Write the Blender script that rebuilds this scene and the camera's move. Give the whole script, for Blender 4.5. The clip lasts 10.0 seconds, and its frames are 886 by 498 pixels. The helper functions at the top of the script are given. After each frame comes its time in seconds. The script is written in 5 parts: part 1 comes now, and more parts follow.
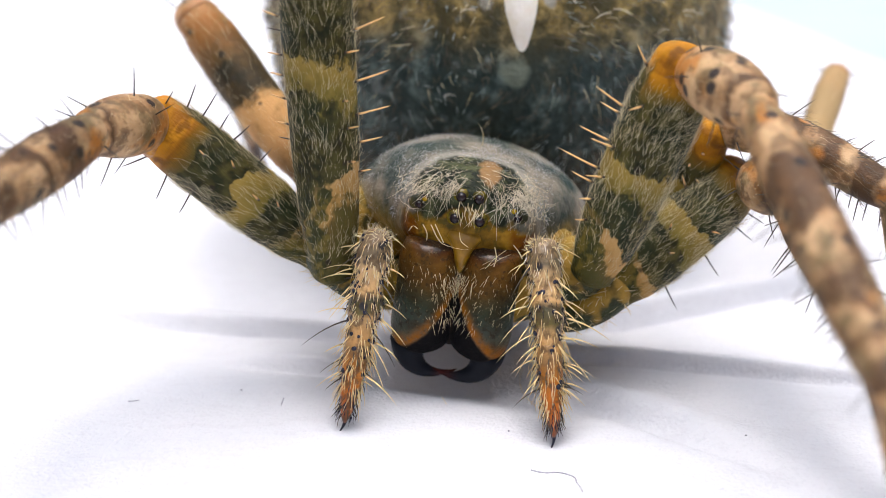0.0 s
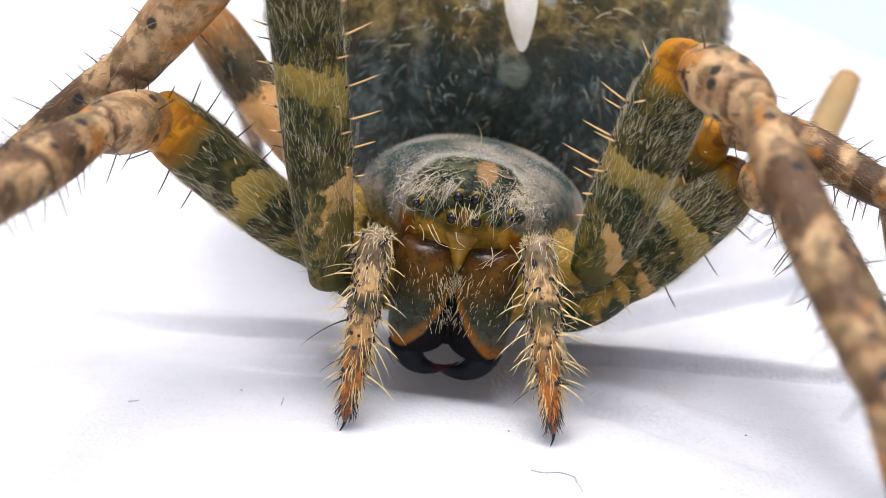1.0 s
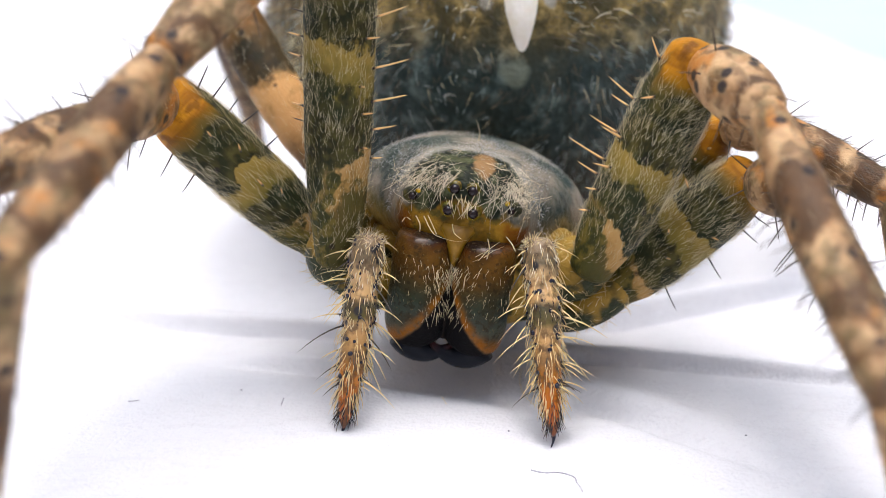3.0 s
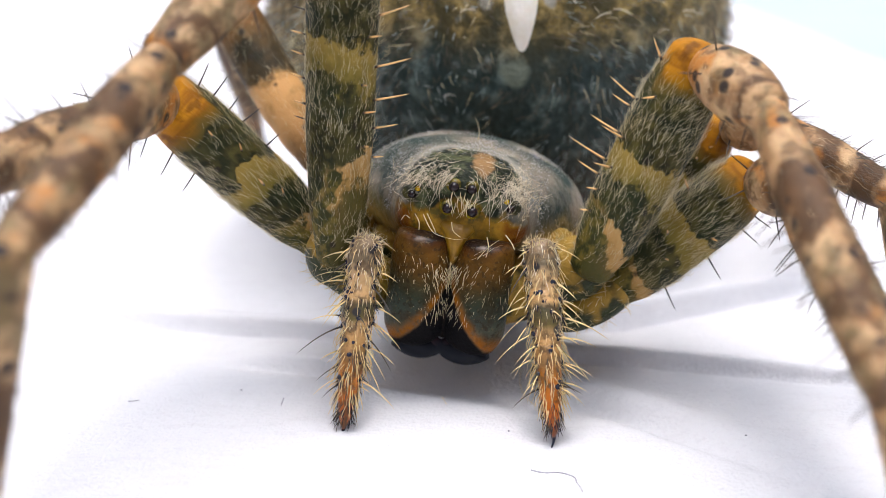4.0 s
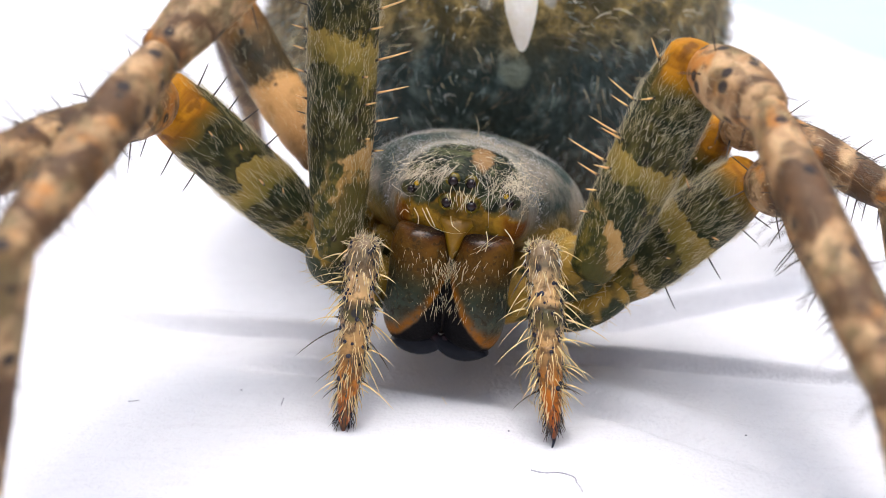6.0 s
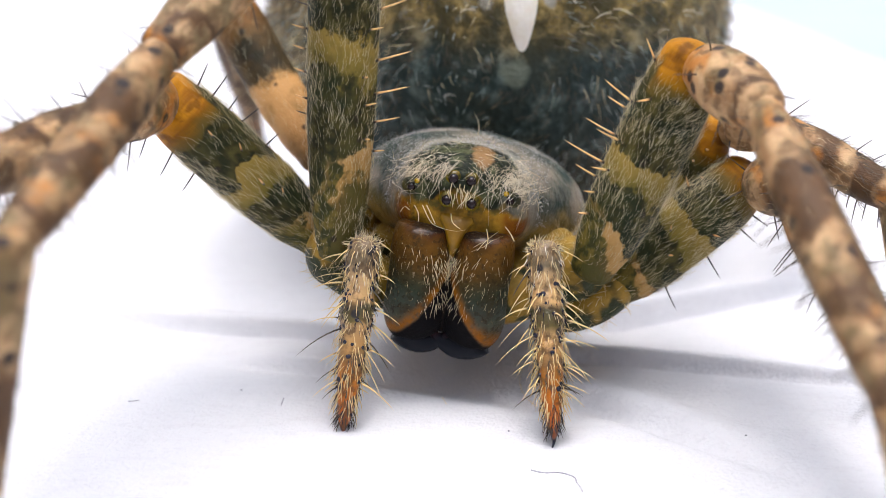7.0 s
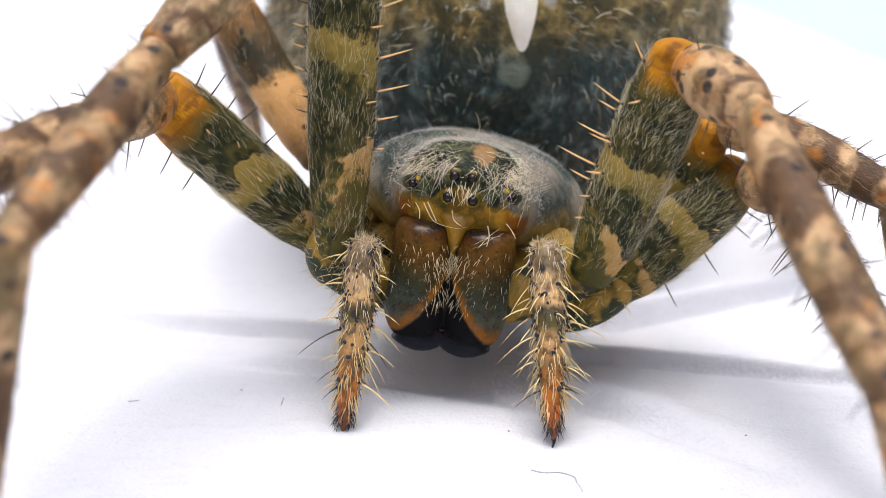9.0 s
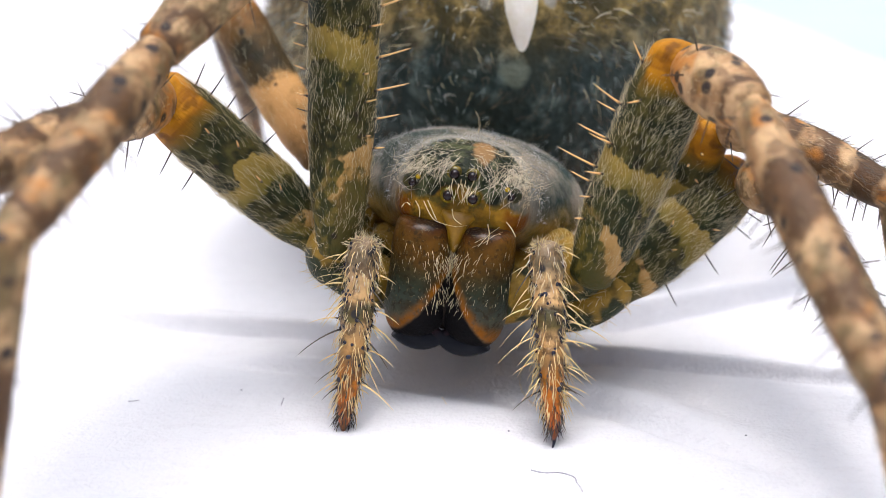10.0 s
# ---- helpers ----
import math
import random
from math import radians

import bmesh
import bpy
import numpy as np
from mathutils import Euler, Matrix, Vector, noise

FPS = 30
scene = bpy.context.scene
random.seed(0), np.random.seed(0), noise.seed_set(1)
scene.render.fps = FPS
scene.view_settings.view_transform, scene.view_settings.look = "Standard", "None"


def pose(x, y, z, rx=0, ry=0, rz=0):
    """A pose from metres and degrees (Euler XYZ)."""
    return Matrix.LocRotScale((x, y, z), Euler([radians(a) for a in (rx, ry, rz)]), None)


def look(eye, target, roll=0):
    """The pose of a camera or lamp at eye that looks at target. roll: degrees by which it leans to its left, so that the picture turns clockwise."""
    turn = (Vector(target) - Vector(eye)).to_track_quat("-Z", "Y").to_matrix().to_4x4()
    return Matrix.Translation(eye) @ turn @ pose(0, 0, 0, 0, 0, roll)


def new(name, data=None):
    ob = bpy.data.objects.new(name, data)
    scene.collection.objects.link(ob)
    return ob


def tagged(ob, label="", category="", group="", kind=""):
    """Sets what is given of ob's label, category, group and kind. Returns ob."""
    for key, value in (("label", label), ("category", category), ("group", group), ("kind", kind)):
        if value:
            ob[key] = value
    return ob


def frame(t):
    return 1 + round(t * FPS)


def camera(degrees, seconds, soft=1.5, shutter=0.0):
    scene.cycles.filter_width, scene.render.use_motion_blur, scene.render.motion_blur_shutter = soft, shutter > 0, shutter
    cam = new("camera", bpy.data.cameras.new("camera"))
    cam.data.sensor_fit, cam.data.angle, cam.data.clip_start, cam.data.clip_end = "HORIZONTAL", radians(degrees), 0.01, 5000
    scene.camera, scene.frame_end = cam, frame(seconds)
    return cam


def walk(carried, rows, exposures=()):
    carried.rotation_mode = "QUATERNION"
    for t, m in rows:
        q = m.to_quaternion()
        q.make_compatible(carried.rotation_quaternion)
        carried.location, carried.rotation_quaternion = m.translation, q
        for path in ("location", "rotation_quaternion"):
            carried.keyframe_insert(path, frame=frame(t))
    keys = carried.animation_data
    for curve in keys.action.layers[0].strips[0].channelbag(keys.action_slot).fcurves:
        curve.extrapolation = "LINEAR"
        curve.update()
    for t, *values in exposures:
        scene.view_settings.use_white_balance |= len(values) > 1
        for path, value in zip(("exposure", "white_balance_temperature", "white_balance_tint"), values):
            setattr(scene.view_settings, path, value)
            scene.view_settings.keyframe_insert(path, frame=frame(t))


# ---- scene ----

MM = 0.001          # all lengths below are in millimetres

# ---- camera: stands still, close to the spider ----
cam = camera(36.0, 10.0, 0.65)
cam.data.dof.use_dof = True
cam.data.dof.focus_distance = 27.1 * MM
cam.data.dof.aperture_fstop = 92.0
EYE = Vector((0, -26.5, 12.8)) * MM
AIM = EYE + Vector((0, math.cos(radians(20)), -math.sin(radians(20))))
walk(cam, [(0.0, look(EYE, AIM)), (10.0, look(EYE, AIM))], exposures=[(0.0, 0.62, 5620, 7), (10.0, 0.62, 5620, 7)])

# ---- light: soft bright overcast daylight ----
world = bpy.data.worlds.new("sky")
scene.world = world
world.use_nodes = True
wn = world.node_tree
sky = wn.nodes.new("ShaderNodeTexSky")
sky.sky_type = "NISHITA"
sky.sun_disc = False
sky.sun_elevation = radians(88)
sky.sun_rotation = radians(180)
sky.air_density, sky.dust_density, sky.ozone_density = 0.25, 9.0, 0.0
warm = wn.nodes.new("ShaderNodeMix")          # tints the skylight warm, so that the shaded paper turns beige
warm.data_type, warm.blend_type = "RGBA", "MULTIPLY"
warm.inputs[0].default_value = 1.0
warm.inputs[7].default_value = (1.07, 1.0, 0.90, 1)
wn.links.new(sky.outputs[0], warm.inputs[6])
wn.links.new(warm.outputs[2], wn.nodes["Background"].inputs[0])
wn.nodes["Background"].inputs[1].default_value = 0.15

sun_data = bpy.data.lights.new("sun", "SUN")
sun_data.energy = 0.84
sun_data.angle = radians(70)
sun_data.color = (0.60, 0.80, 1.0)
sun = new("sun", sun_data)
sun.matrix_world = look((0.0, -0.010, 0.30), (0, 0, 0))


# ---- material nodes ----
class Nodes:
    def __init__(self, name, rough=0.5, metal=0.0):
        self.m = bpy.data.materials.new(name)
        self.m.use_nodes = True
        self.t = self.m.node_tree
        self.b = self.t.nodes["Principled BSDF"]
        self.b.inputs["Roughness"].default_value = rough
        self.b.inputs["Metallic"].default_value = metal
        co = self.t.nodes.new("ShaderNodeTexCoord")
        sc = self.node("ShaderNodeVectorMath")
        sc.operation = "SCALE"
        sc.inputs["Scale"].default_value = 1000.0
        self.t.links.new(co.outputs["Object"], sc.inputs[0])
        self.p = sc.outputs[0]              # place on the thing in millimetres
        sep = self.node("ShaderNodeSeparateXYZ")
        self.t.links.new(self.p, sep.inputs[0])
        self.x, self.y, self.z = sep.outputs

    def node(self, kind):
        return self.t.nodes.new(kind)

    def put(self, value, socket):
        if isinstance(value, (int, float)):
            socket.default_value = value
        elif isinstance(value, tuple):
            socket.default_value = (*value, 1) if len(value) == 3 and len(socket.default_value) == 4 else value
        else:
            self.t.links.new(value, socket)

    def math(self, op, a, b=0.0, c=0.0):
        n = self.node("ShaderNodeMath")
        n.operation = op
        for v, k in zip((a, b, c), n.inputs):
            self.put(v, k)
        return n.outputs[0]

    def noise(self, scale, detail=4.0, rough=0.55, stretch=None, seed=0.0):
        n = self.node("ShaderNodeTexNoise")
        n.inputs["Scale"].default_value = scale
        n.inputs["Detail"].default_value = detail
        n.inputs["Roughness"].default_value = rough
        v = self.p
        if stretch or seed:
            k = self.node("ShaderNodeMapping")
            k.inputs["Scale"].default_value = stretch or (1, 1, 1)
            k.inputs["Location"].default_value = (seed, seed * 1.7, seed * 0.3)
            self.t.links.new(self.p, k.inputs[0])
            v = k.outputs[0]
        self.t.links.new(v, n.inputs["Vector"])
        return n.outputs["Fac"]

    def spots(self, scale, size, seed=0.0):
        """1 inside scattered round spots, 0 between them."""
        n = self.node("ShaderNodeTexVoronoi")
        n.inputs["Scale"].default_value = scale
        k = self.node("ShaderNodeMapping")
        k.inputs["Location"].default_value = (seed, seed, seed)
        self.t.links.new(self.p, k.inputs[0])
        self.t.links.new(k.outputs[0], n.inputs["Vector"])
        return self.step(n.outputs["Distance"], size, size * 0.55)

    def step(self, v, a, b):
        """0 at a, 1 at b, smooth between."""
        n = self.node("ShaderNodeMapRange")
        n.interpolation_type = "SMOOTHSTEP"
        self.put(v, n.inputs[0])
        if a > b:
            n.inputs[1].default_value, n.inputs[2].default_value = b, a
            n.inputs[3].default_value, n.inputs[4].default_value = 1, 0
        else:
            n.inputs[1].default_value, n.inputs[2].default_value = a, b
        return n.outputs[0]

    def ramp(self, v, stops):
        n = self.node("ShaderNodeValToRGB")
        e = n.color_ramp.elements
        while len(e) < len(stops):
            e.new(0.5)
        for k, (at, col) in zip(e, sorted(stops)):
            k.position, k.color = at, (*col, 1)
        self.put(v, n.inputs[0])
        return n.outputs[0]

    def mix(self, fac, a, b, how="MIX"):
        n = self.node("ShaderNodeMix")
        n.data_type, n.blend_type = "RGBA", how
        self.put(fac, n.inputs[0])
        self.put(a, n.inputs[6])
        self.put(b, n.inputs[7])
        return n.outputs[2]

    def bump(self, v, depth, strength=0.6):
        n = self.node("ShaderNodeBump")
        n.inputs["Strength"].default_value = strength
        n.inputs["Distance"].default_value = depth * MM
        self.put(v, n.inputs["Height"])
        self.t.links.new(n.outputs[0], self.b.inputs["Normal"])

    def done(self, colour, sss=0.0, sss_colour_radius=(1.0, 0.4, 0.15), spec=0.4, rich=1.07):
        k = self.node("ShaderNodeHueSaturation")
        k.inputs["Saturation"].default_value, k.inputs["Value"].default_value = rich, 1.06 if rich > 1 else 1.0
        self.put(colour, k.inputs["Color"])
        self.put(k.outputs[0], self.b.inputs["Base Color"])
        self.b.inputs["Specular IOR Level"].default_value = spec
        if sss:
            self.b.inputs["Subsurface Weight"].default_value = sss
            self.b.inputs["Subsurface Radius"].default_value = sss_colour_radius
            self.b.inputs["Subsurface Scale"].default_value = 0.25 * MM
        return self.m


MOSS = (0.17, 0.145, 0.045)


def femur_material(name, length, seed, tip=(0.42, 0.19, 0.03), tilt=0.0, rear=False, root=0.25, ring=(0.55, 0.69), soft=0.0, bare=1.12, lean=0.0, pale=False):
    """Dark olive thigh with a mossy ring and a tan patch at the root, warmer towards the knee."""
    n = Nodes(name, 0.55)
    wob = n.math("MULTIPLY", n.math("SUBTRACT", n.noise(0.75, 3, seed=seed), 0.5), 0.34)
    wob = n.math("ADD", wob, n.math("MULTIPLY", n.math("SUBTRACT", n.noise(6, 5, 0.7, seed=seed), 0.5), 0.11))
    w = n.math("ADD", n.math("DIVIDE", n.z, length), wob)
    w = n.math("ADD", w, n.math("MULTIPLY", n.math("MULTIPLY", n.y, tilt), n.step(n.z, length * 0.5, length * 0.25)))
    dark = n.mix(n.step(n.noise(3.5, 5, seed=seed + 2), 0.35, 0.7), (0.011, 0.012, 0.0035), (0.078, 0.065, 0.019))
    dark = n.mix(n.math("MULTIPLY", n.step(n.noise(0.9, 2, seed=seed + 4), 0.45, 0.7), 0.7), dark, (0.018, 0.026, 0.010))
    if rear:
        dark = n.mix(n.step(n.noise(1.6, 4, seed=seed + 2), 0.35, 0.7), (0.016, 0.013, 0.005), (0.075, 0.045, 0.014))
        base = n.ramp(w, [(0.0, (0.15, 0.08, 0.03)), (0.2, (0.42, 0.24, 0.10)), (0.48, (0.5, 0.29, 0.12)), (0.72, (0.16, 0.08, 0.025)), (0.90, (0.24, 0.11, 0.035)), (1.0, (0.34, 0.18, 0.08))])
        mask = n.ramp(w, [(0.0, (0.7, 0.7, 0.7)), (0.10, (1, 1, 1)), (0.41, (1, 1, 1)), (0.46, (0.5, 0.5, 0.5) if pale else (0, 0, 0)), (0.66, (0.4, 0.4, 0.4) if pale else (0, 0, 0)), (0.8, (1, 1, 1))])
    else:
        a, b = ring
        base = n.ramp(w, [(0.0, (0.06, 0.055, 0.015)), (0.08, (0.10, 0.075, 0.02)), (0.11, (0.34, 0.21, 0.075)), (root, (0.42, 0.265, 0.11)), (root + 0.08, MOSS),
                          (a, (0.14, 0.115, 0.026)), (b, (0.30, 0.215, 0.06)), (b + 0.06, (0.2, 0.1, 0.03)), (0.93, (0.10, 0.06, 0.02)), (1.0, tip)])
        mask = n.ramp(w, [(0.0, (0.8, 0.8, 0.8)), (0.08, (0.6, 0.6, 0.6)), (0.11, (1, 1, 1)), (root, (1, 1, 1)), (root + 0.015, (0, 0, 0)), (a, (0, 0, 0)),
                          (a + 0.02, (0.85, 0.85, 0.85)), (b, (0.9, 0.9, 0.9)), (b + 0.015, (0, 0, 0)), (0.90, (0, 0, 0)), (0.99, (1, 1, 1))])
    base = n.mix(n.math("MULTIPLY", n.step(n.noise(2.6, 5, seed=seed + 9), 0.45, 0.75), 0.55), base, (0.13, 0.085, 0.025))
    col = n.mix(mask, dark, base)
    if pale:
        col = n.mix(0.65, col, (0.44, 0.32, 0.17))
    if not rear:
        # the root is half mossy green, half tan, with a ragged border
        half = n.math("ADD", n.math("MULTIPLY", n.y, lean), n.math("MULTIPLY", n.math("SUBTRACT", n.noise(1.4, 4, seed=seed + 11), 0.5), 1.3))
        green = n.mix(n.step(n.noise(4.5, 5, seed=seed + 1), 0.4, 0.65), (0.03, 0.032, 0.009), (0.13, 0.10, 0.024))
        col = n.mix(n.math("MULTIPLY", n.step(half, 0.0, -0.08), n.step(w, root + 0.04, root - 0.02)), col, green)
    col = n.mix(n.math("MULTIPLY", n.spots(1.5, 0.15, seed), 0.9), col, (0.02, 0.016, 0.01))
    if not rear:
        # bare amber skin on the inner side of the knee
        face = n.math("ADD", n.x, n.math("MULTIPLY", n.y, soft))
        near = n.math("ADD", n.math("SUBTRACT", n.z, length - bare), n.math("MULTIPLY", n.math("SUBTRACT", n.noise(1.1, 3, seed=seed + 3), 0.5), 0.8))
        skin = n.math("MULTIPLY", n.step(face, -0.02, 0.12), n.step(near, -0.03, 0.06))
        folds = n.noise(1.2, 3, stretch=(0.6, 0.6, 3.2), seed=seed)
        olive = n.step(near, 0.05, 0.55)
        amber = n.mix(n.step(folds, 0.25, 0.75), (0.17, 0.065, 0.006), (0.44, 0.20, 0.016))
        # curved dark creases of the bare skin
        bx, bz = n.math("SUBTRACT", n.y, 0.25), n.math("SUBTRACT", n.z, length + 0.05)
        arc = n.math("SQRT", n.math("ADD", n.math("MULTIPLY", bx, bx), n.math("MULTIPLY", n.math("MULTIPLY", bz, bz), 0.7)))
        arc = n.math("ADD", arc, n.math("MULTIPLY", n.math("SUBTRACT", n.noise(1.6, 3, seed=seed + 7), 0.5), 0.45))
        line = n.step(n.math("SINE", n.math("MULTIPLY", arc, 15.0)), 0.1, 1.0)
        line = n.math("MULTIPLY", line, n.step(n.noise(1.9, 3, seed=seed + 12), 0.42, 0.6))
        amber = n.mix(n.math("MULTIPLY", line, 0.7), amber, (0.075, 0.026, 0.005))
        col = n.mix(skin, col, n.mix(n.math("SUBTRACT", 1.0, olive), amber, (0.085, 0.062, 0.015)))
    n.bump(n.noise(24, 4, stretch=(1, 1, 0.3)), 0.06)
    return n.done(col, 0.04, spec=0.16)


def shin_material(name, length, rings, seed):
    """Tan limb with brown rings, olive clouds, orange patches and small dark spots."""
    n = Nodes(name, 0.5)
    wob = n.noise(0.8, 3, seed=seed)
    w = n.math("ADD", n.math("DIVIDE", n.z, length), n.math("MULTIPLY", n.math("SUBTRACT", wob, 0.5), 0.75))
    light = n.mix(n.step(n.noise(1.6, 4, seed=seed), 0.3, 0.7), (0.26, 0.15, 0.072), (0.52, 0.36, 0.205))
    light = n.mix(n.math("MULTIPLY", n.step(n.noise(1.3, 4, seed=seed + 6), 0.50, 0.62), 0.75), light, (0.12, 0.095, 0.045))
    light = n.mix(n.math("MULTIPLY", n.step(n.noise(1.0, 2, seed=seed + 8), 0.56, 0.68), 0.65), light, (0.44, 0.17, 0.03))
    light = n.mix(n.math("MULTIPLY", n.step(n.noise(3.6, 5, seed=seed + 4), 0.48, 0.62), 0.7), light, (0.12, 0.07, 0.035))
    dark = n.mix(n.noise(3, 4, seed=seed + 1), (0.030, 0.022, 0.015), (0.15, 0.08, 0.036))
    stops = []
    for a, b in rings:
        stops += [(a - 0.05, (0, 0, 0)), (a + 0.03, (1, 1, 1)), (b - 0.03, (1, 1, 1)), (b + 0.05, (0, 0, 0))]
    col = n.mix(n.ramp(w, stops), light, dark)
    col = n.mix(n.math("MULTIPLY", n.spots(1.9, 0.30, seed), 0.95), col, (0.016, 0.013, 0.014))
    n.bump(n.noise(18, 4), 0.05)
    return n.done(col, 0.10, spec=0.25)


def simple(name, a, b, scale, rough=0.5, bump=0.02, sss=0.0, spec=0.4, stretch=None, rich=1.07):
    n = Nodes(name, rough)
    f = n.noise(scale, 5, stretch=stretch)
    n.bump(n.noise(scale * 5, 3), bump)
    return n.done(n.mix(n.step(f, 0.3, 0.7), a, b), sss, spec=spec, rich=rich)


M_amber = simple("amber_joint_skin", (0.20, 0.075, 0.006), (0.62, 0.30, 0.03), 2.0, 0.3, 0.08, 0.25, stretch=(1, 1, 3))


def spine_material(name, a, b):
    """Horn-coloured spine that starts dark at its socket."""
    n = Nodes(name, 0.32)
    d = n.node("ShaderNodeVectorMath")
    d.operation = "LENGTH"
    n.t.links.new(n.p, d.inputs[0])
    return n.done(n.mix(n.step(d.outputs["Value"], 0.17, 0.06), n.mix(n.noise(3), a, b), (0.015, 0.012, 0.01)), 0.12)


M_spine = spine_material("spine_tan", (0.55, 0.30, 0.11), (0.76, 0.52, 0.27))
M_palp_spine = spine_material("spine_cream", (0.60, 0.42, 0.18), (0.80, 0.64, 0.36))
M_rust = simple("brown_joint_skin", (0.22, 0.10, 0.035), (0.34, 0.18, 0.08), 2.2, 0.4, 0.05, 0.1)
M_spine_dark = simple("spine_black", (0.02, 0.018, 0.02), (0.06, 0.045, 0.03), 3, 0.35, 0.0)
M_fuzz = simple("pale_hair", (0.50, 0.38, 0.19), (0.74, 0.62, 0.40), 2, 0.45, 0.0, 0.2)
M_fuzz_limb = simple("straw_hair", (0.42, 0.34, 0.18), (0.68, 0.59, 0.39), 2, 0.45, 0.0, 0.2)
M_fuzz_white = simple("white_hair", (0.62, 0.53, 0.38), (0.84, 0.78, 0.64), 2, 0.45, 0.0, 0.2)
M_fuzz_wreath = simple("cream_hair", (0.50, 0.41, 0.27), (0.80, 0.71, 0.54), 2, 0.45, 0.0, 0.2)
M_coat = simple("grey_white_coat", (0.40, 0.41, 0.43), (0.62, 0.60, 0.58), 2, 0.5, 0.0, 0.1)
M_coat_blue = simple("blue_grey_hair", (0.18, 0.23, 0.22), (0.42, 0.45, 0.41), 2, 0.5, 0.0, 0.1)
M_hair_brown = simple("brown_hair", (0.16, 0.10, 0.045), (0.34, 0.23, 0.11), 2, 0.45, 0.0)
M_hair_dark = simple("dark_hair", (0.05, 0.04, 0.03), (0.12, 0.09, 0.05), 2, 0.45, 0.0)
M_eye = simple("eye_black", (0.005, 0.004, 0.005), (0.014, 0.008, 0.008), 4, 0.04, 0.0, spec=0.3)
M_eye_amber = simple("eye_amber", (0.10, 0.06, 0.006), (0.45, 0.30, 0.03), 4, 0.08, 0.0, 0.2, spec=0.8)
M_eye_dark = simple("eye_mound_black", (0.010, 0.014, 0.009), (0.07, 0.06, 0.02), 5, 0.35, 0.05, spec=0.2)
M_eye_ring = simple("eye_mound_amber", (0.02, 0.019, 0.004), (0.17, 0.125, 0.016), 6, 0.25, 0.01, 0.2)


def fang_material():
    """Blue-black at the root, dark red towards the tip."""
    n = Nodes("fang_dark_red", 0.4)
    far = n.step(n.math("ABSOLUTE", n.x), 0.45, 0.9)
    n.b.inputs["IOR"].default_value = 1.25
    return n.done(n.mix(far, n.mix(n.noise(3), (0.004, 0.005, 0.008), (0.012, 0.013, 0.018)), (0.035, 0.007, 0.006)), spec=0.3)


M_fang = fang_material()


def hip_material():
    """Gold skin with dark green blotches and fine wrinkles."""
    n = Nodes("hip_mottled", 0.5)
    gold = n.mix(n.noise(3.5, 4), (0.13, 0.085, 0.016), (0.40, 0.25, 0.055))
    green = n.mix(n.noise(5, 4, seed=2), (0.010, 0.016, 0.006), (0.04, 0.045, 0.015))
    blot = n.math("ADD", n.noise(1.05, 2, seed=6), n.math("MULTIPLY", n.math("SUBTRACT", n.noise(6, 3), 0.5), 0.10))
    col = n.mix(n.step(blot, 0.42, 0.50), green, gold)
    n.bump(n.noise(9, 4), 0.12)
    return n.done(col, 0.05, spec=0.25)


M_coxa = hip_material()
M_mouth = simple("mouth_black", (0.004, 0.003, 0.003), (0.012, 0.008, 0.006), 3, 0.6, 0.03, spec=0.1)
M_claw = simple("claw_blue_black", (0.012, 0.012, 0.022), (0.03, 0.03, 0.05), 3, 0.25, 0.0)
M_mark = simple("white_cross_mark", (0.72, 0.66, 0.54), (0.85, 0.82, 0.76), 1.5, 0.6, 0.03, 0.1)


def palp_material(name, seed):
    n = Nodes(name, 0.30)
    w = n.math("ADD", n.z, n.math("MULTIPLY", n.math("SUBTRACT", n.noise(1.6, 3, seed=seed), 0.5), 0.5))
    col = n.ramp(n.math("DIVIDE", w, 4.0), [
        (0.0, (0.24, 0.17, 0.10)), (0.08, (0.13, 0.10, 0.055)), (0.12, (0.36, 0.25, 0.13)), (0.16, (0.54, 0.36, 0.18)), (0.26, (0.52, 0.33, 0.15)),
        (0.29, (0.05, 0.045, 0.02)), (0.37, (0.11, 0.085, 0.02)), (0.41, (0.45, 0.28, 0.12)), (0.51, (0.42, 0.24, 0.09)), (0.57, (0.20, 0.11, 0.04)),
        (0.65, (0.44, 0.16, 0.02)), (0.87, (0.46, 0.11, 0.012)), (0.95, (0.05, 0.02, 0.02))])
    col = n.mix(n.math("MULTIPLY", n.step(n.noise(4.5, 5, seed=seed + 5), 0.46, 0.62), 0.75), col, (0.07, 0.038, 0.012))
    col = n.mix(n.math("MULTIPLY", n.spots(2.6, 0.30, seed), 0.95), col, (0.010, 0.009, 0.013))
    n.bump(n.noise(9, 4), 0.10)
    return n.done(col, 0.08, spec=0.5)


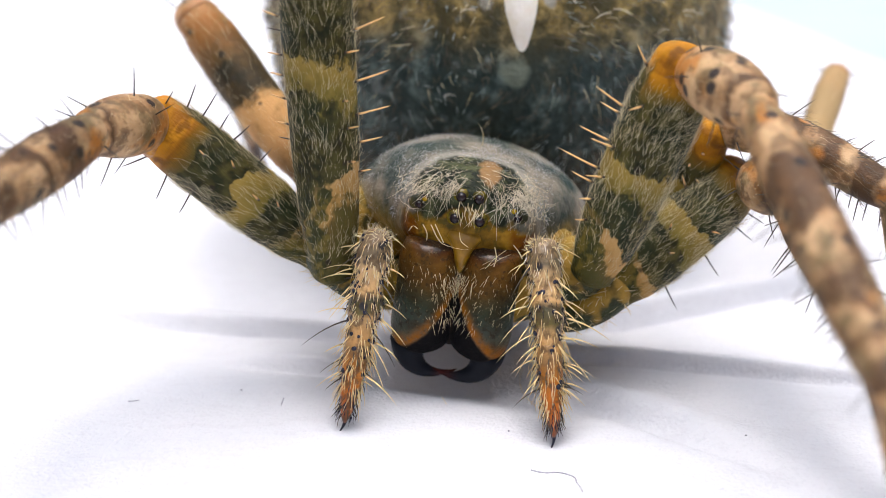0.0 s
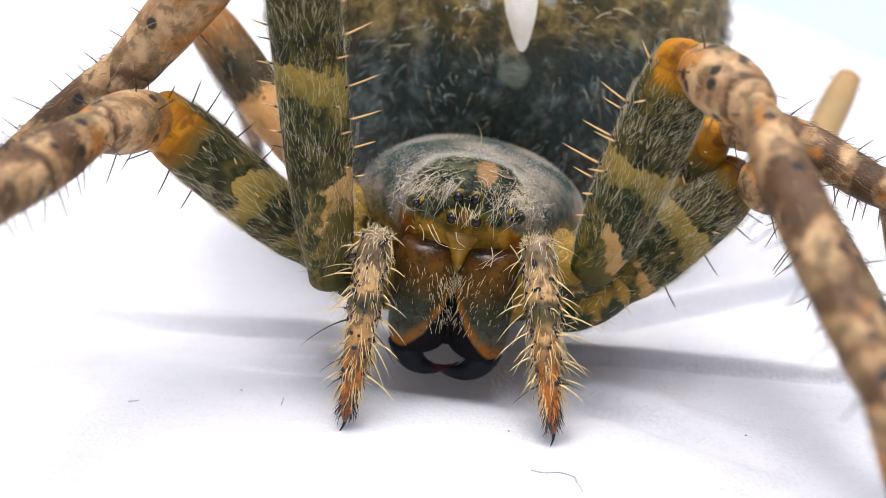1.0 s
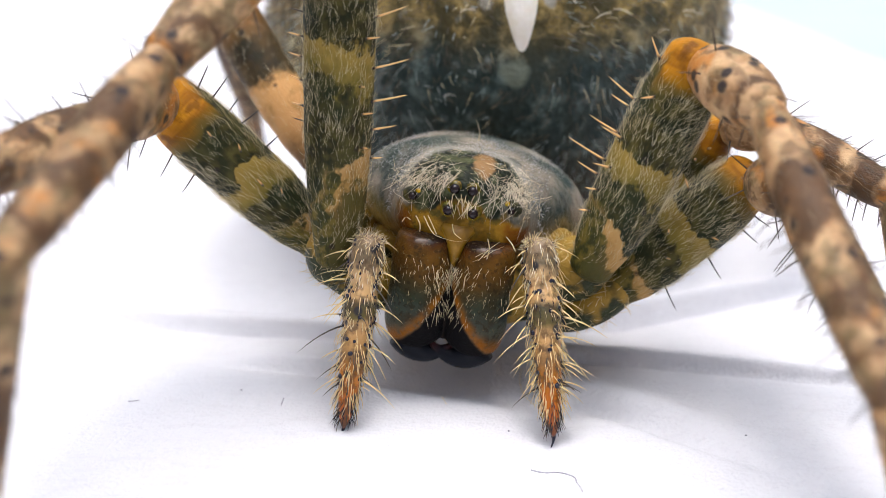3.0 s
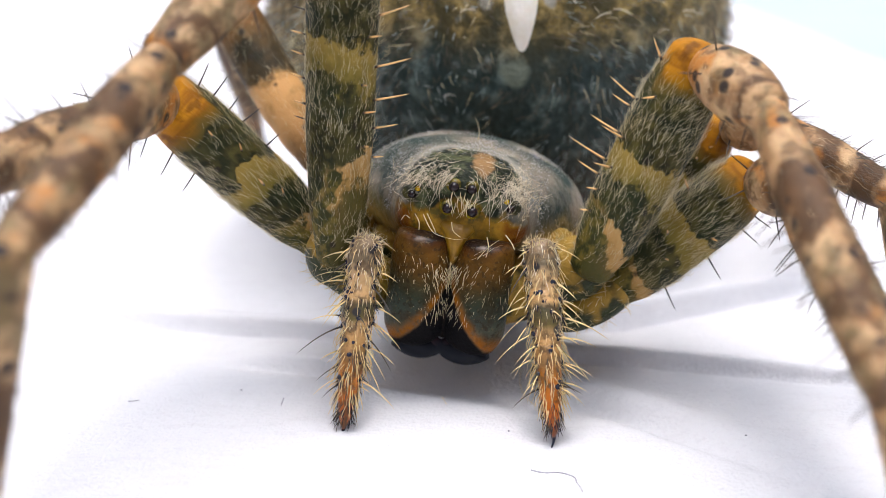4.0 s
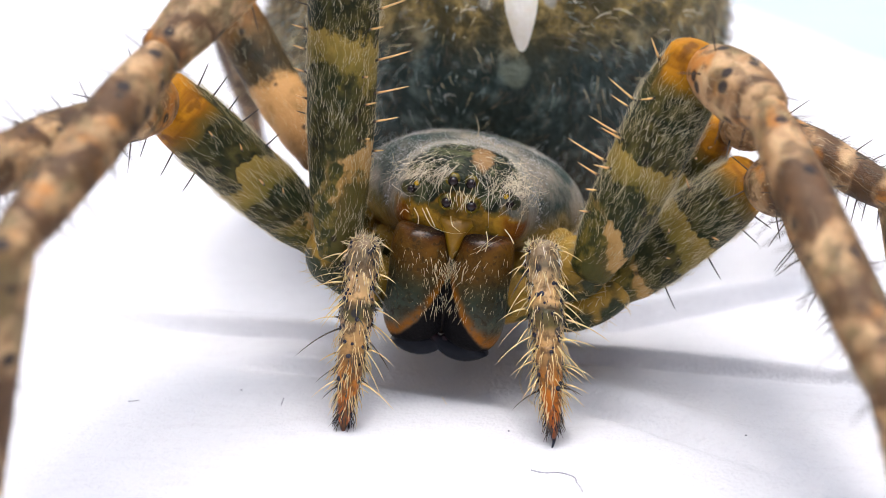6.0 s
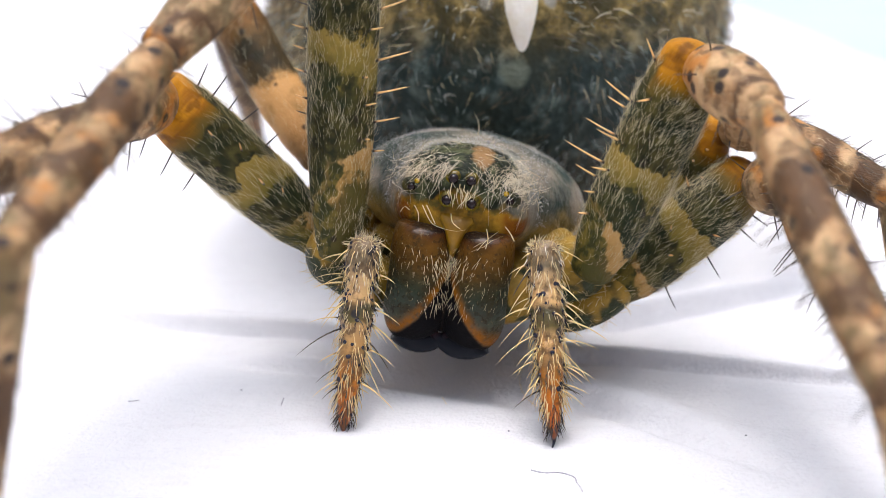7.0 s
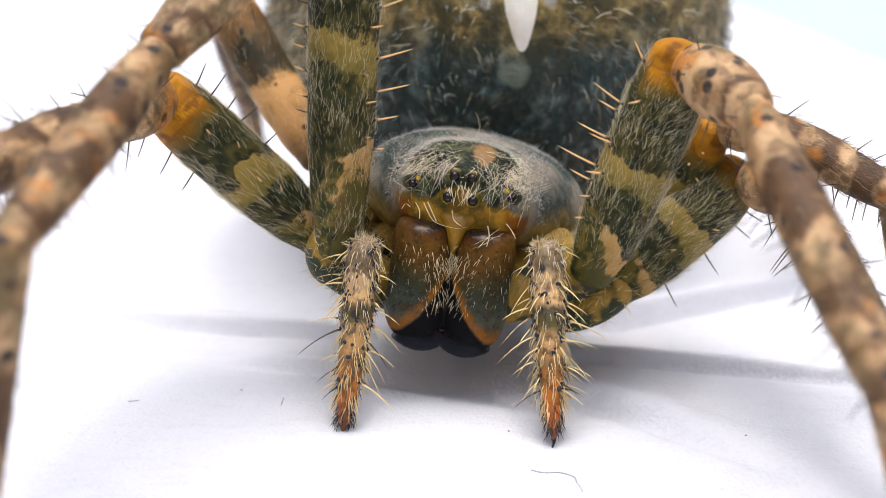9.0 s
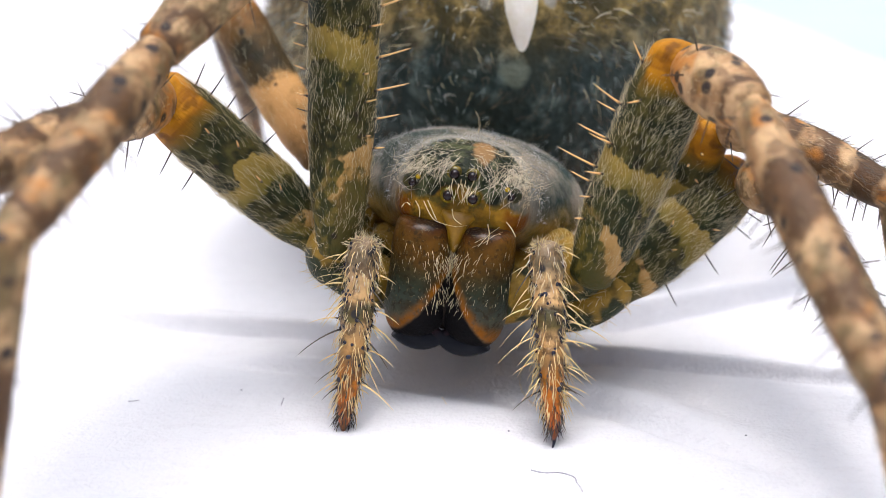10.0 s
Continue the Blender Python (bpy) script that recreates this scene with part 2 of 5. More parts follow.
def carapace_material():
    n = Nodes("carapace_skin", 0.42)
    grey = n.mix(n.step(n.noise(0.85, 4, seed=1.5), 0.40, 0.62), (0.032, 0.048, 0.042), (0.24, 0.21, 0.165))
    grey = n.mix(n.math("MULTIPLY", n.step(n.noise(5, 5, 0.65), 0.45, 0.65), 0.4), grey, (0.05, 0.06, 0.05))
    dark = n.mix(n.step(n.noise(3.2, 5), 0.42, 0.62), (0.008, 0.011, 0.005), (0.07, 0.075, 0.035))
    wob = n.math("MULTIPLY", n.math("SUBTRACT", n.noise(1.8, 3), 0.5), 0.7)
    # dark cap round and behind the eyes, ringed by a pale line, then the grey shield
    r = n.math("SQRT", n.math("ADD", n.math("POWER", n.math("DIVIDE", n.x, 1.12), 2.0),
                              n.math("POWER", n.math("DIVIDE", n.math("SUBTRACT", n.y, 0.35), 0.8), 2.0)))
    r = n.math("ADD", r, wob)
    col = n.mix(n.math("MULTIPLY", n.step(r, 1.65, 1.25), 0.6), grey, (0.36, 0.33, 0.28))
    col = n.mix(n.step(r, 1.15, 0.9), col, dark)
    # golden skirt at the sides and golden brow under the eyes
    gold = n.mix(n.step(n.noise(2.2, 5, seed=3), 0.32, 0.68), (0.080, 0.046, 0.007), (0.31, 0.175, 0.030))
    gold = n.mix(n.math("MULTIPLY", n.step(n.noise(3.4, 4, seed=8), 0.52, 0.66), 0.75), gold, (0.04, 0.04, 0.010))
    gold = n.mix(n.math("MULTIPLY", n.step(n.noise(1.4, 3, seed=14), 0.55, 0.68), 0.6), gold, (0.20, 0.075, 0.012))
    low = n.math("ADD", n.z, n.math("MULTIPLY", n.math("SUBTRACT", n.noise(1.3, 3, seed=5), 0.5), 0.9))
    low = n.math("SUBTRACT", low, n.math("MULTIPLY", n.step(n.y, 0.8, 1.8), 0.02))
    # the brow climbs between the middle eyes
    low = n.math("SUBTRACT", low, n.math("MULTIPLY", n.step(n.math("ABSOLUTE", n.x), 0.58, 0.36), 0.28))
    # at the flanks the skirt fades to a dull olive, lower down
    flank = n.step(n.math("ABSOLUTE", n.x), 1.15, 1.55)
    dull = n.mix(n.step(n.noise(1.7, 4, seed=21), 0.35, 0.65), (0.10, 0.085, 0.026), (0.34, 0.25, 0.09))
    front = n.math("MULTIPLY", n.step(low, -0.05, -0.22), n.math("SUBTRACT", 1.0, flank))
    col = n.mix(n.math("MULTIPLY", n.step(low, -0.25, -0.95), flank), col, dull)
    col = n.mix(front, col, gold)
    # rusty brown corners beside the jaws
    ax = n.math("ABSOLUTE", n.x)
    rust = n.math("MULTIPLY", n.math("MULTIPLY", n.step(ax, 0.85, 1.05), n.step(n.y, 0.5, 0.3)), n.step(low, -0.15, -0.3))
    col = n.mix(n.math("MULTIPLY", rust, 0.8), col, (0.16, 0.05, 0.012))
    # tan island above the middle eyes
    d = n.math("SQRT", n.math("ADD", n.math("POWER", n.math("SUBTRACT", n.x, 0.34), 2.0),
                              n.math("POWER", n.math("MULTIPLY", n.math("SUBTRACT", n.y, 0.62), 0.55), 2.0)))
    d = n.math("ADD", d, n.math("MULTIPLY", n.math("SUBTRACT", n.noise(3.5, 3), 0.5), 0.35))
    up = n.step(n.z, 0.4, 0.5)
    col = n.mix(n.math("MULTIPLY", n.step(d, 0.27, 0.17), up), col, (0.23, 0.14, 0.065))
    n.bump(n.noise(7, 5), 0.12)
    return n.done(col, 0.03, spec=0.12)


def chelicera_material(name, side):
    """Amber-brown root, grey-green body, orange stripe and black lower inner end. side: 1 or -1, outward along x."""
    n = Nodes(name, 0.2)
    out = n.math("MULTIPLY", n.x, side)
    wob = n.math("MULTIPLY", n.math("SUBTRACT", n.noise(1.8, 5), 0.5), 0.7)
    h = n.math("ADD", n.math("ADD", n.z, wob), n.math("MULTIPLY", out, -0.25))
    col = n.ramp(n.math("DIVIDE", n.math("ADD", h, 3.0), 3.0), [
        (0.0, (0.066, 0.058, 0.040)), (0.28, (0.078, 0.074, 0.052)), (0.45, (0.042, 0.052, 0.040)), (0.58, (0.028, 0.035, 0.021)), (0.70, (0.052, 0.036, 0.013)),
        (0.75, (0.078, 0.042, 0.012)), (0.88, (0.118, 0.058, 0.014)), (0.96, (0.06, 0.024, 0.007)), (1.0, (0.012, 0.006, 0.004))])
    col = n.mix(n.math("MULTIPLY", n.step(n.noise(2.4, 5, seed=7), 0.42, 0.7), 0.6), col, (0.03, 0.018, 0.006))
    # fine dark pores and pale flecks over the brown root
    col = n.mix(n.math("MULTIPLY", n.step(n.noise(11, 3, seed=12), 0.54, 0.64), 0.55), col, (0.018, 0.013, 0.007))
    col = n.mix(n.math("MULTIPLY", n.step(n.noise(13, 3, seed=17), 0.60, 0.68), 0.4), col, (0.16, 0.12, 0.06))
    # slanting lower edge: height above it, steeper towards the middle
    bow = n.math("MULTIPLY", n.math("POWER", n.math("SUBTRACT", 0.65, n.math("MINIMUM", out, 0.65)), 2.0), 0.95)
    edge = n.math("SUBTRACT", n.math("ADD", n.z, 2.47), bow)
    edge = n.math("ADD", edge, n.math("MULTIPLY", wob, 0.3))
    orange = n.math("MULTIPLY", n.step(edge, 0.50, 0.12), n.step(edge, -0.06, 0.12))
    orange = n.math("MULTIPLY", orange, n.step(n.noise(4.5, 4, seed=3), 0.2, 0.6))
    col = n.mix(n.math("MULTIPLY", orange, 0.8), col, (0.27, 0.10, 0.016))
    black = n.step(edge, 0.1, -0.04)
    col = n.mix(black, col, (0.004, 0.0035, 0.004))
    n.bump(n.noise(14, 5), 0.04)
    n.put(n.math("MULTIPLY", n.step(n.z, -0.4, -0.15), 0.3), n.b.inputs["Coat Weight"])
    n.b.inputs["Coat Roughness"].default_value = 0.06
    n.put(n.math("ADD", n.math("MULTIPLY_ADD", n.noise(3.0, 3, seed=2), 0.25, 0.28), n.math("MULTIPLY", black, 0.3)), n.b.inputs["Roughness"])
    n.b.inputs["IOR"].default_value = 1.35
    return n.done(col, 0.05, spec=0.12)


def abdomen_material():
    n = Nodes("abdomen_skin", 0.6)
    a = n.noise(0.7, 4)
    b = n.noise(1.7, 7, 0.68, seed=4)
    c = n.noise(0.9, 3, seed=9)
    blue = n.mix(n.step(b, 0.45, 0.72), (0.015, 0.030, 0.028), (0.17, 0.215, 0.195))
    blue = n.mix(n.step(c, 0.45, 0.65), blue, (0.022, 0.032, 0.026))
    gold = n.mix(n.step(b, 0.42, 0.68), (0.048, 0.038, 0.010), (0.36, 0.26, 0.095))
    wob = n.math("MULTIPLY", n.math("SUBTRACT", a, 0.5), 3.0)
    ht = n.math("ADD", n.z, wob)
    col = n.mix(n.step(ht, -0.2, 1.3), blue, gold)
    low = n.mix(n.step(b, 0.45, 0.75), (0.018, 0.018, 0.009), (0.08, 0.07, 0.03))
    col = n.mix(n.step(ht, -1.6, -3.0), col, low)
    side = n.math("ADD", n.math("ABSOLUTE", n.x), n.math("MULTIPLY", wob, 0.4))
    col = n.mix(n.step(side, 3.6, 5.2), col, n.mix(n.step(b, 0.4, 0.65), (0.07, 0.055, 0.02), (0.34, 0.26, 0.13)))
    col = n.mix(n.math("MULTIPLY", n.step(n.noise(1.5, 3, seed=12), 0.62, 0.72), 0.35), col, (0.32, 0.35, 0.34))
    # pale knobs beside and below the white drop
    for x, z, r, tone in ((-0.43, 1.45, 0.15, (0.32, 0.30, 0.25)), (0.92, 1.48, 0.15, (0.32, 0.30, 0.25)), (0.18, -0.1, 0.34, (0.15, 0.17, 0.13))):
        d = n.math("SQRT", n.math("ADD", n.math("POWER", n.math("SUBTRACT", n.x, x), 2.0), n.math("POWER", n.math("SUBTRACT", n.z, z), 2.0)))
        d = n.math("ADD", d, n.math("MULTIPLY", n.math("SUBTRACT", n.noise(3.5, 4), 0.5), 0.35))
        col = n.mix(n.math("MULTIPLY", n.step(d, r * 1.25, r * 0.6), n.step(n.y, 0.0, -0.5)), col, tone)
    n.bump(n.noise(4, 4), 0.2)
    return n.done(col, 0.03)


def paper_material():
    n = Nodes("white_paper", 0.55)
    f = n.noise(0.35, 4)
    g = n.noise(9, 3)
    col = n.mix(f, (0.650, 0.654, 0.688), (0.715, 0.717, 0.745))
    col = n.mix(n.math("MULTIPLY", n.step(g, 0.5, 0.75), 0.30), col, (0.53, 0.53, 0.57))
    col = n.mix(n.math("MULTIPLY", n.step(n.noise(2.2, 5, stretch=(0.5, 1.6, 1)), 0.48, 0.72), 0.22), col, (0.54, 0.53, 0.56))
    n.bump(n.math("ADD", n.noise(12, 5), n.math("MULTIPLY", n.noise(1.5, 3), 1.5)), 0.06, 0.6)
    return n.done(col, spec=0.5, rich=1.0)


# ---- mesh gathering ----
class Geo:
    def __init__(self):
        self.v, self.f = [], []

    def add(self, verts, faces):
        k = len(self.v)
        self.v += [tuple(p) for p in verts]
        self.f += [tuple(i + k for i in q) for q in faces]

    def loft(self, rings):
        """Closed skin over rings of equal length, capped at both ends."""
        m = len(rings[0])
        verts = [p for r in rings for p in r]
        faces = []
        for i in range(len(rings) - 1):
            for j in range(m):
                k = (j + 1) % m
                faces.append((i * m + j, i * m + k, (i + 1) * m + k, (i + 1) * m + j))
        c0 = [sum(p[i] for p in rings[0]) / m for i in range(3)]
        c1 = [sum(p[i] for p in rings[-1]) / m for i in range(3)]
        a, b = len(verts), len(verts) + 1
        verts += [c0, c1]
        e = (len(rings) - 1) * m
        for j in range(m):
            k = (j + 1) % m
            faces.append((a, k, j))
            faces.append((b, e + j, e + k))
        self.add(verts, faces)

    def tube(self, profile, segs=28, flat=1.0, centre=None):
        """Limb along z from (height, radius) pairs. flat squeezes it along x."""
        rings = []
        for z, r in profile:
            cx, cy = centre(z) if centre else (0, 0)
            rings.append([(cx + r * flat * math.cos(2 * math.pi * j / segs), cy + r * math.sin(2 * math.pi * j / segs), z)
                          for j in range(segs)])
        self.loft(rings)

    def hair(self, root, way, length, radius, bend=(0, 0, 0), sides=3, rings=3, blunt=0.12, curl=0.0, turn=0.0):
        root, way, bend = Vector(root), Vector(way).normalized(), Vector(bend)
        side = way.orthogonal().normalized()
        other = way.cross(side)
        verts, faces = [], []
        for i in range(rings):
            u = i / rings
            c = root + way * (length * u) + bend * (length * u * u) + side * (curl * length * math.sin(u * 7 + turn)) - side * (curl * length * math.sin(turn))
            r = radius * (1 - u * (1 - blunt))
            for j in range(sides):
                a = 2 * math.pi * j / sides
                verts.append(c + side * (r * math.cos(a)) + other * (r * math.sin(a)))
        verts.append(root + way * length + bend * length + side * (curl * length * (math.sin(7 + turn) - math.sin(turn))))
        for i in range(rings - 1):
            for j in range(sides):
                k = (j + 1) % sides
                faces.append((i * sides + j, i * sides + k, (i + 1) * sides + k, (i + 1) * sides + j))
        e = (rings - 1) * sides
        for j in range(sides):
            faces.append((e + j, e + (j + 1) % sides, len(verts) - 1))
        self.add(verts, faces)

    def ball(self, c, r, segs=24, rings=14, turn=None):
        rx, ry, rz = r if isinstance(r, tuple) else (r, r, r)
        loops = []
        for i in range(1, rings):
            a = math.pi * i / rings
            loop = []
            for j in range(segs):
                b = 2 * math.pi * j / segs
                p = Vector((rx * math.sin(a) * math.cos(b), ry * math.sin(a) * math.sin(b), -rz * math.cos(a)))
                if turn:
                    p = turn @ p
                loop.append((c[0] + p.x, c[1] + p.y, c[2] + p.z))
            loops.append(loop)
        self.loft(loops)


def mesh_of(name, geo, material):
    me = bpy.data.meshes.new(name)
    me.from_pydata([(x * MM, y * MM, z * MM) for x, y, z in geo.v], [], geo.f)
    me.materials.append(material)
    me.polygons.foreach_set("use_smooth", [True] * len(me.polygons))
    me.update()
    return me


def part(name, geo, material, parent, label="", kind=""):
    ob = new(name, mesh_of(name, geo, material) if isinstance(geo, Geo) else geo)
    ob.parent = parent
    return tagged(ob, label, kind=kind)


rnd = random.Random(7)


# ---- paper and table ----
def ease(a, b, v):
    u = min(1.0, max(0.0, (v - a) / (b - a)))
    return u * u * (3 - 2 * u)


def ledge(d, rise, w, shelf, drop, back):
    """Section of a crease, d behind its foot: a riser, a shelf that sinks, and a hollow that climbs out again."""
    if d < 0:
        return -0.9 * rise * math.exp(d / 0.18)
    if d < w:
        return -0.9 * rise + 1.9 * rise * ease(0, w, d)
    d -= w
    if d < shelf:
        return rise - drop * (d / shelf) ** 2
    return (rise - drop) * math.exp(-(d - shelf) / back)


def height(x, y):
    """Height of the crumpled paper in millimetres."""
    h = 0.0
    # creases that fan out from under the body, on either hand
    u = -2.4 - x
    if u > -1.4:
        k = ease(-1.2, 0.6, u) * (1 - ease(1.0, 15.0, u))
        h += k * ledge(y - (2.74 + 0.15 * u + 0.006 * u * u), 0.30, 0.19 + 0.045 * abs(u), 0.9 + 0.10 * u, 0.95, 1.3)
        k = ease(-1.0, 0.3, u) * (1 - ease(0.2, 3.4, u))
        h += k * ledge(y - (0.84 + 0.10 * u), 0.22, 0.34, 0.5, 0.15, 0.8)
    u = x - 2.6
    if u > -1.4:
        k = ease(-1.2, 0.6, u) * (1 - ease(3.0, 14.0, u))
        h += k * ledge(y - (1.70 - 0.225 * u), 0.24, 0.12 + 0.010 * abs(u), 0.7, 0.34, 0.7)
        k = ease(0.2, 2.0, u) * (1 - ease(3.5, 10.0, u))
        h += k * ledge(y - (2.80 + 0.44 * u), 0.42, 0.40, 0.8, 0.60, 1.3)
        k = ease(-0.6, 0.8, u) * (1 - ease(1.0, 5.0, u))
        h += k * ledge(y - (-0.25 - 0.93 * u), 0.28, 0.55 + 0.15 * abs(u), 0.8, 0.25, 1.0)
    # fold in front of the jaws, behind which the sheet dips
    fold = y - (-0.68 - 0.33 * x + (0.02 * x * x if x < 0 else 0.0))
    side = max(0.0, 1 - max(0.0, (abs(x - 0.4) - 2.2) / 1.6))
    dip = ease(0.0, 0.8, fold) * max(0.0, 1 - max(0.0, (fold - 1.0) / 3.0))
    h -= 0.20 * side * dip
    h += 0.10 * noise.noise(Vector((x * 0.16, y * 0.16, 1.0))) + 0.02 * noise.noise(Vector((x * 0.7, y * 0.7, 5.0)))
    return h


def build_paper():
    # fine steps near the spider, coarse far away
    def steps(a, b, lo, hi, fine, coarse):
        out, v = [], a
        while v < b:
            out.append(v)
            v += fine if lo <= v < hi else coarse
        return out + [b]
    xs = steps(-60, 30, -13, 11, 0.16, 2.0)
    ys = steps(-40, 110, -4, 8, 0.04, 1.0)
    g = Geo()
    verts, faces = [], []
    nx = len(xs)
    for level in (0, 1):
        for y in ys:
            cut = 27.3 - 0.2475 * y      # the cut edge of the sheet runs away from the camera
            for x in xs:
                xx = min(x, cut) if x > 12 else x
                verts.append((xx, y, height(xx, y) - 0.1 * level))
    ny = len(ys)
    off = nx * ny
    for j in range(ny - 1):
        for i in range(nx - 1):
            a = j * nx + i
            faces.append((a, a + 1, a + nx + 1, a + nx))
            faces.append((off + a, off + a + nx, off + a + nx + 1, off + a + 1))
    rim = ([j * nx for j in range(ny)], [j * nx + nx - 1 for j in range(ny)], list(range(nx)), [(ny - 1) * nx + i for i in range(nx)])
    for line in rim:
        for a, b in zip(line, line[1:]):
            faces.append((a, b, off + b, off + a))
    g.add(verts, faces)
    return tagged(new("paper_sheet", mesh_of("paper_sheet", g, paper_material())),
                  "white paper sheet with soft creases under the spider", "paper", kind="structure")


paper = build_paper()

g = Geo()
S, D = 400.0, -1.45
g.loft([[(-S, -S, z), (S, -S, z), (S, S, z), (-S, S, z)] for z in (D - 20, D - 0.6, D)])
table_mat = simple("white_table_paint", (0.40, 0.47, 0.50), (0.45, 0.52, 0.55), 0.02, 0.6, 0.01, rich=1.0)
table = tagged(new("table_top", mesh_of("table_top", g, table_mat)), "pale bluish white table top beneath the paper", "table", kind="structure")
for p in table.data.polygons:
    p.use_smooth = False

# ---- spider ----
BASE = Vector((0.8, 3.0, 0.0))
spider = tagged(new("spider"), "olive and tan banded orb-weaver spider resting on white paper", "spider")
spider.location = BASE * MM
HOME = Matrix.Translation(-BASE * MM)


def placed(ob, m):
    """Stand a part of the spider at the world pose m."""
    ob.matrix_basis = HOME @ m
    return ob


def limb_pose(p, q):
    """A limb from p to q (mm): z along it, x towards the camera's side."""
    p, q = Vector(p), Vector(q)
    z = (q - p).normalized()
    f = Vector((0, -0.94, 0.34))
    x = (f - z * f.dot(z)).normalized()
    y = z.cross(x)
    m = Matrix((x, y, z)).transposed().to_4x4()
    m.translation = p * MM
    return m


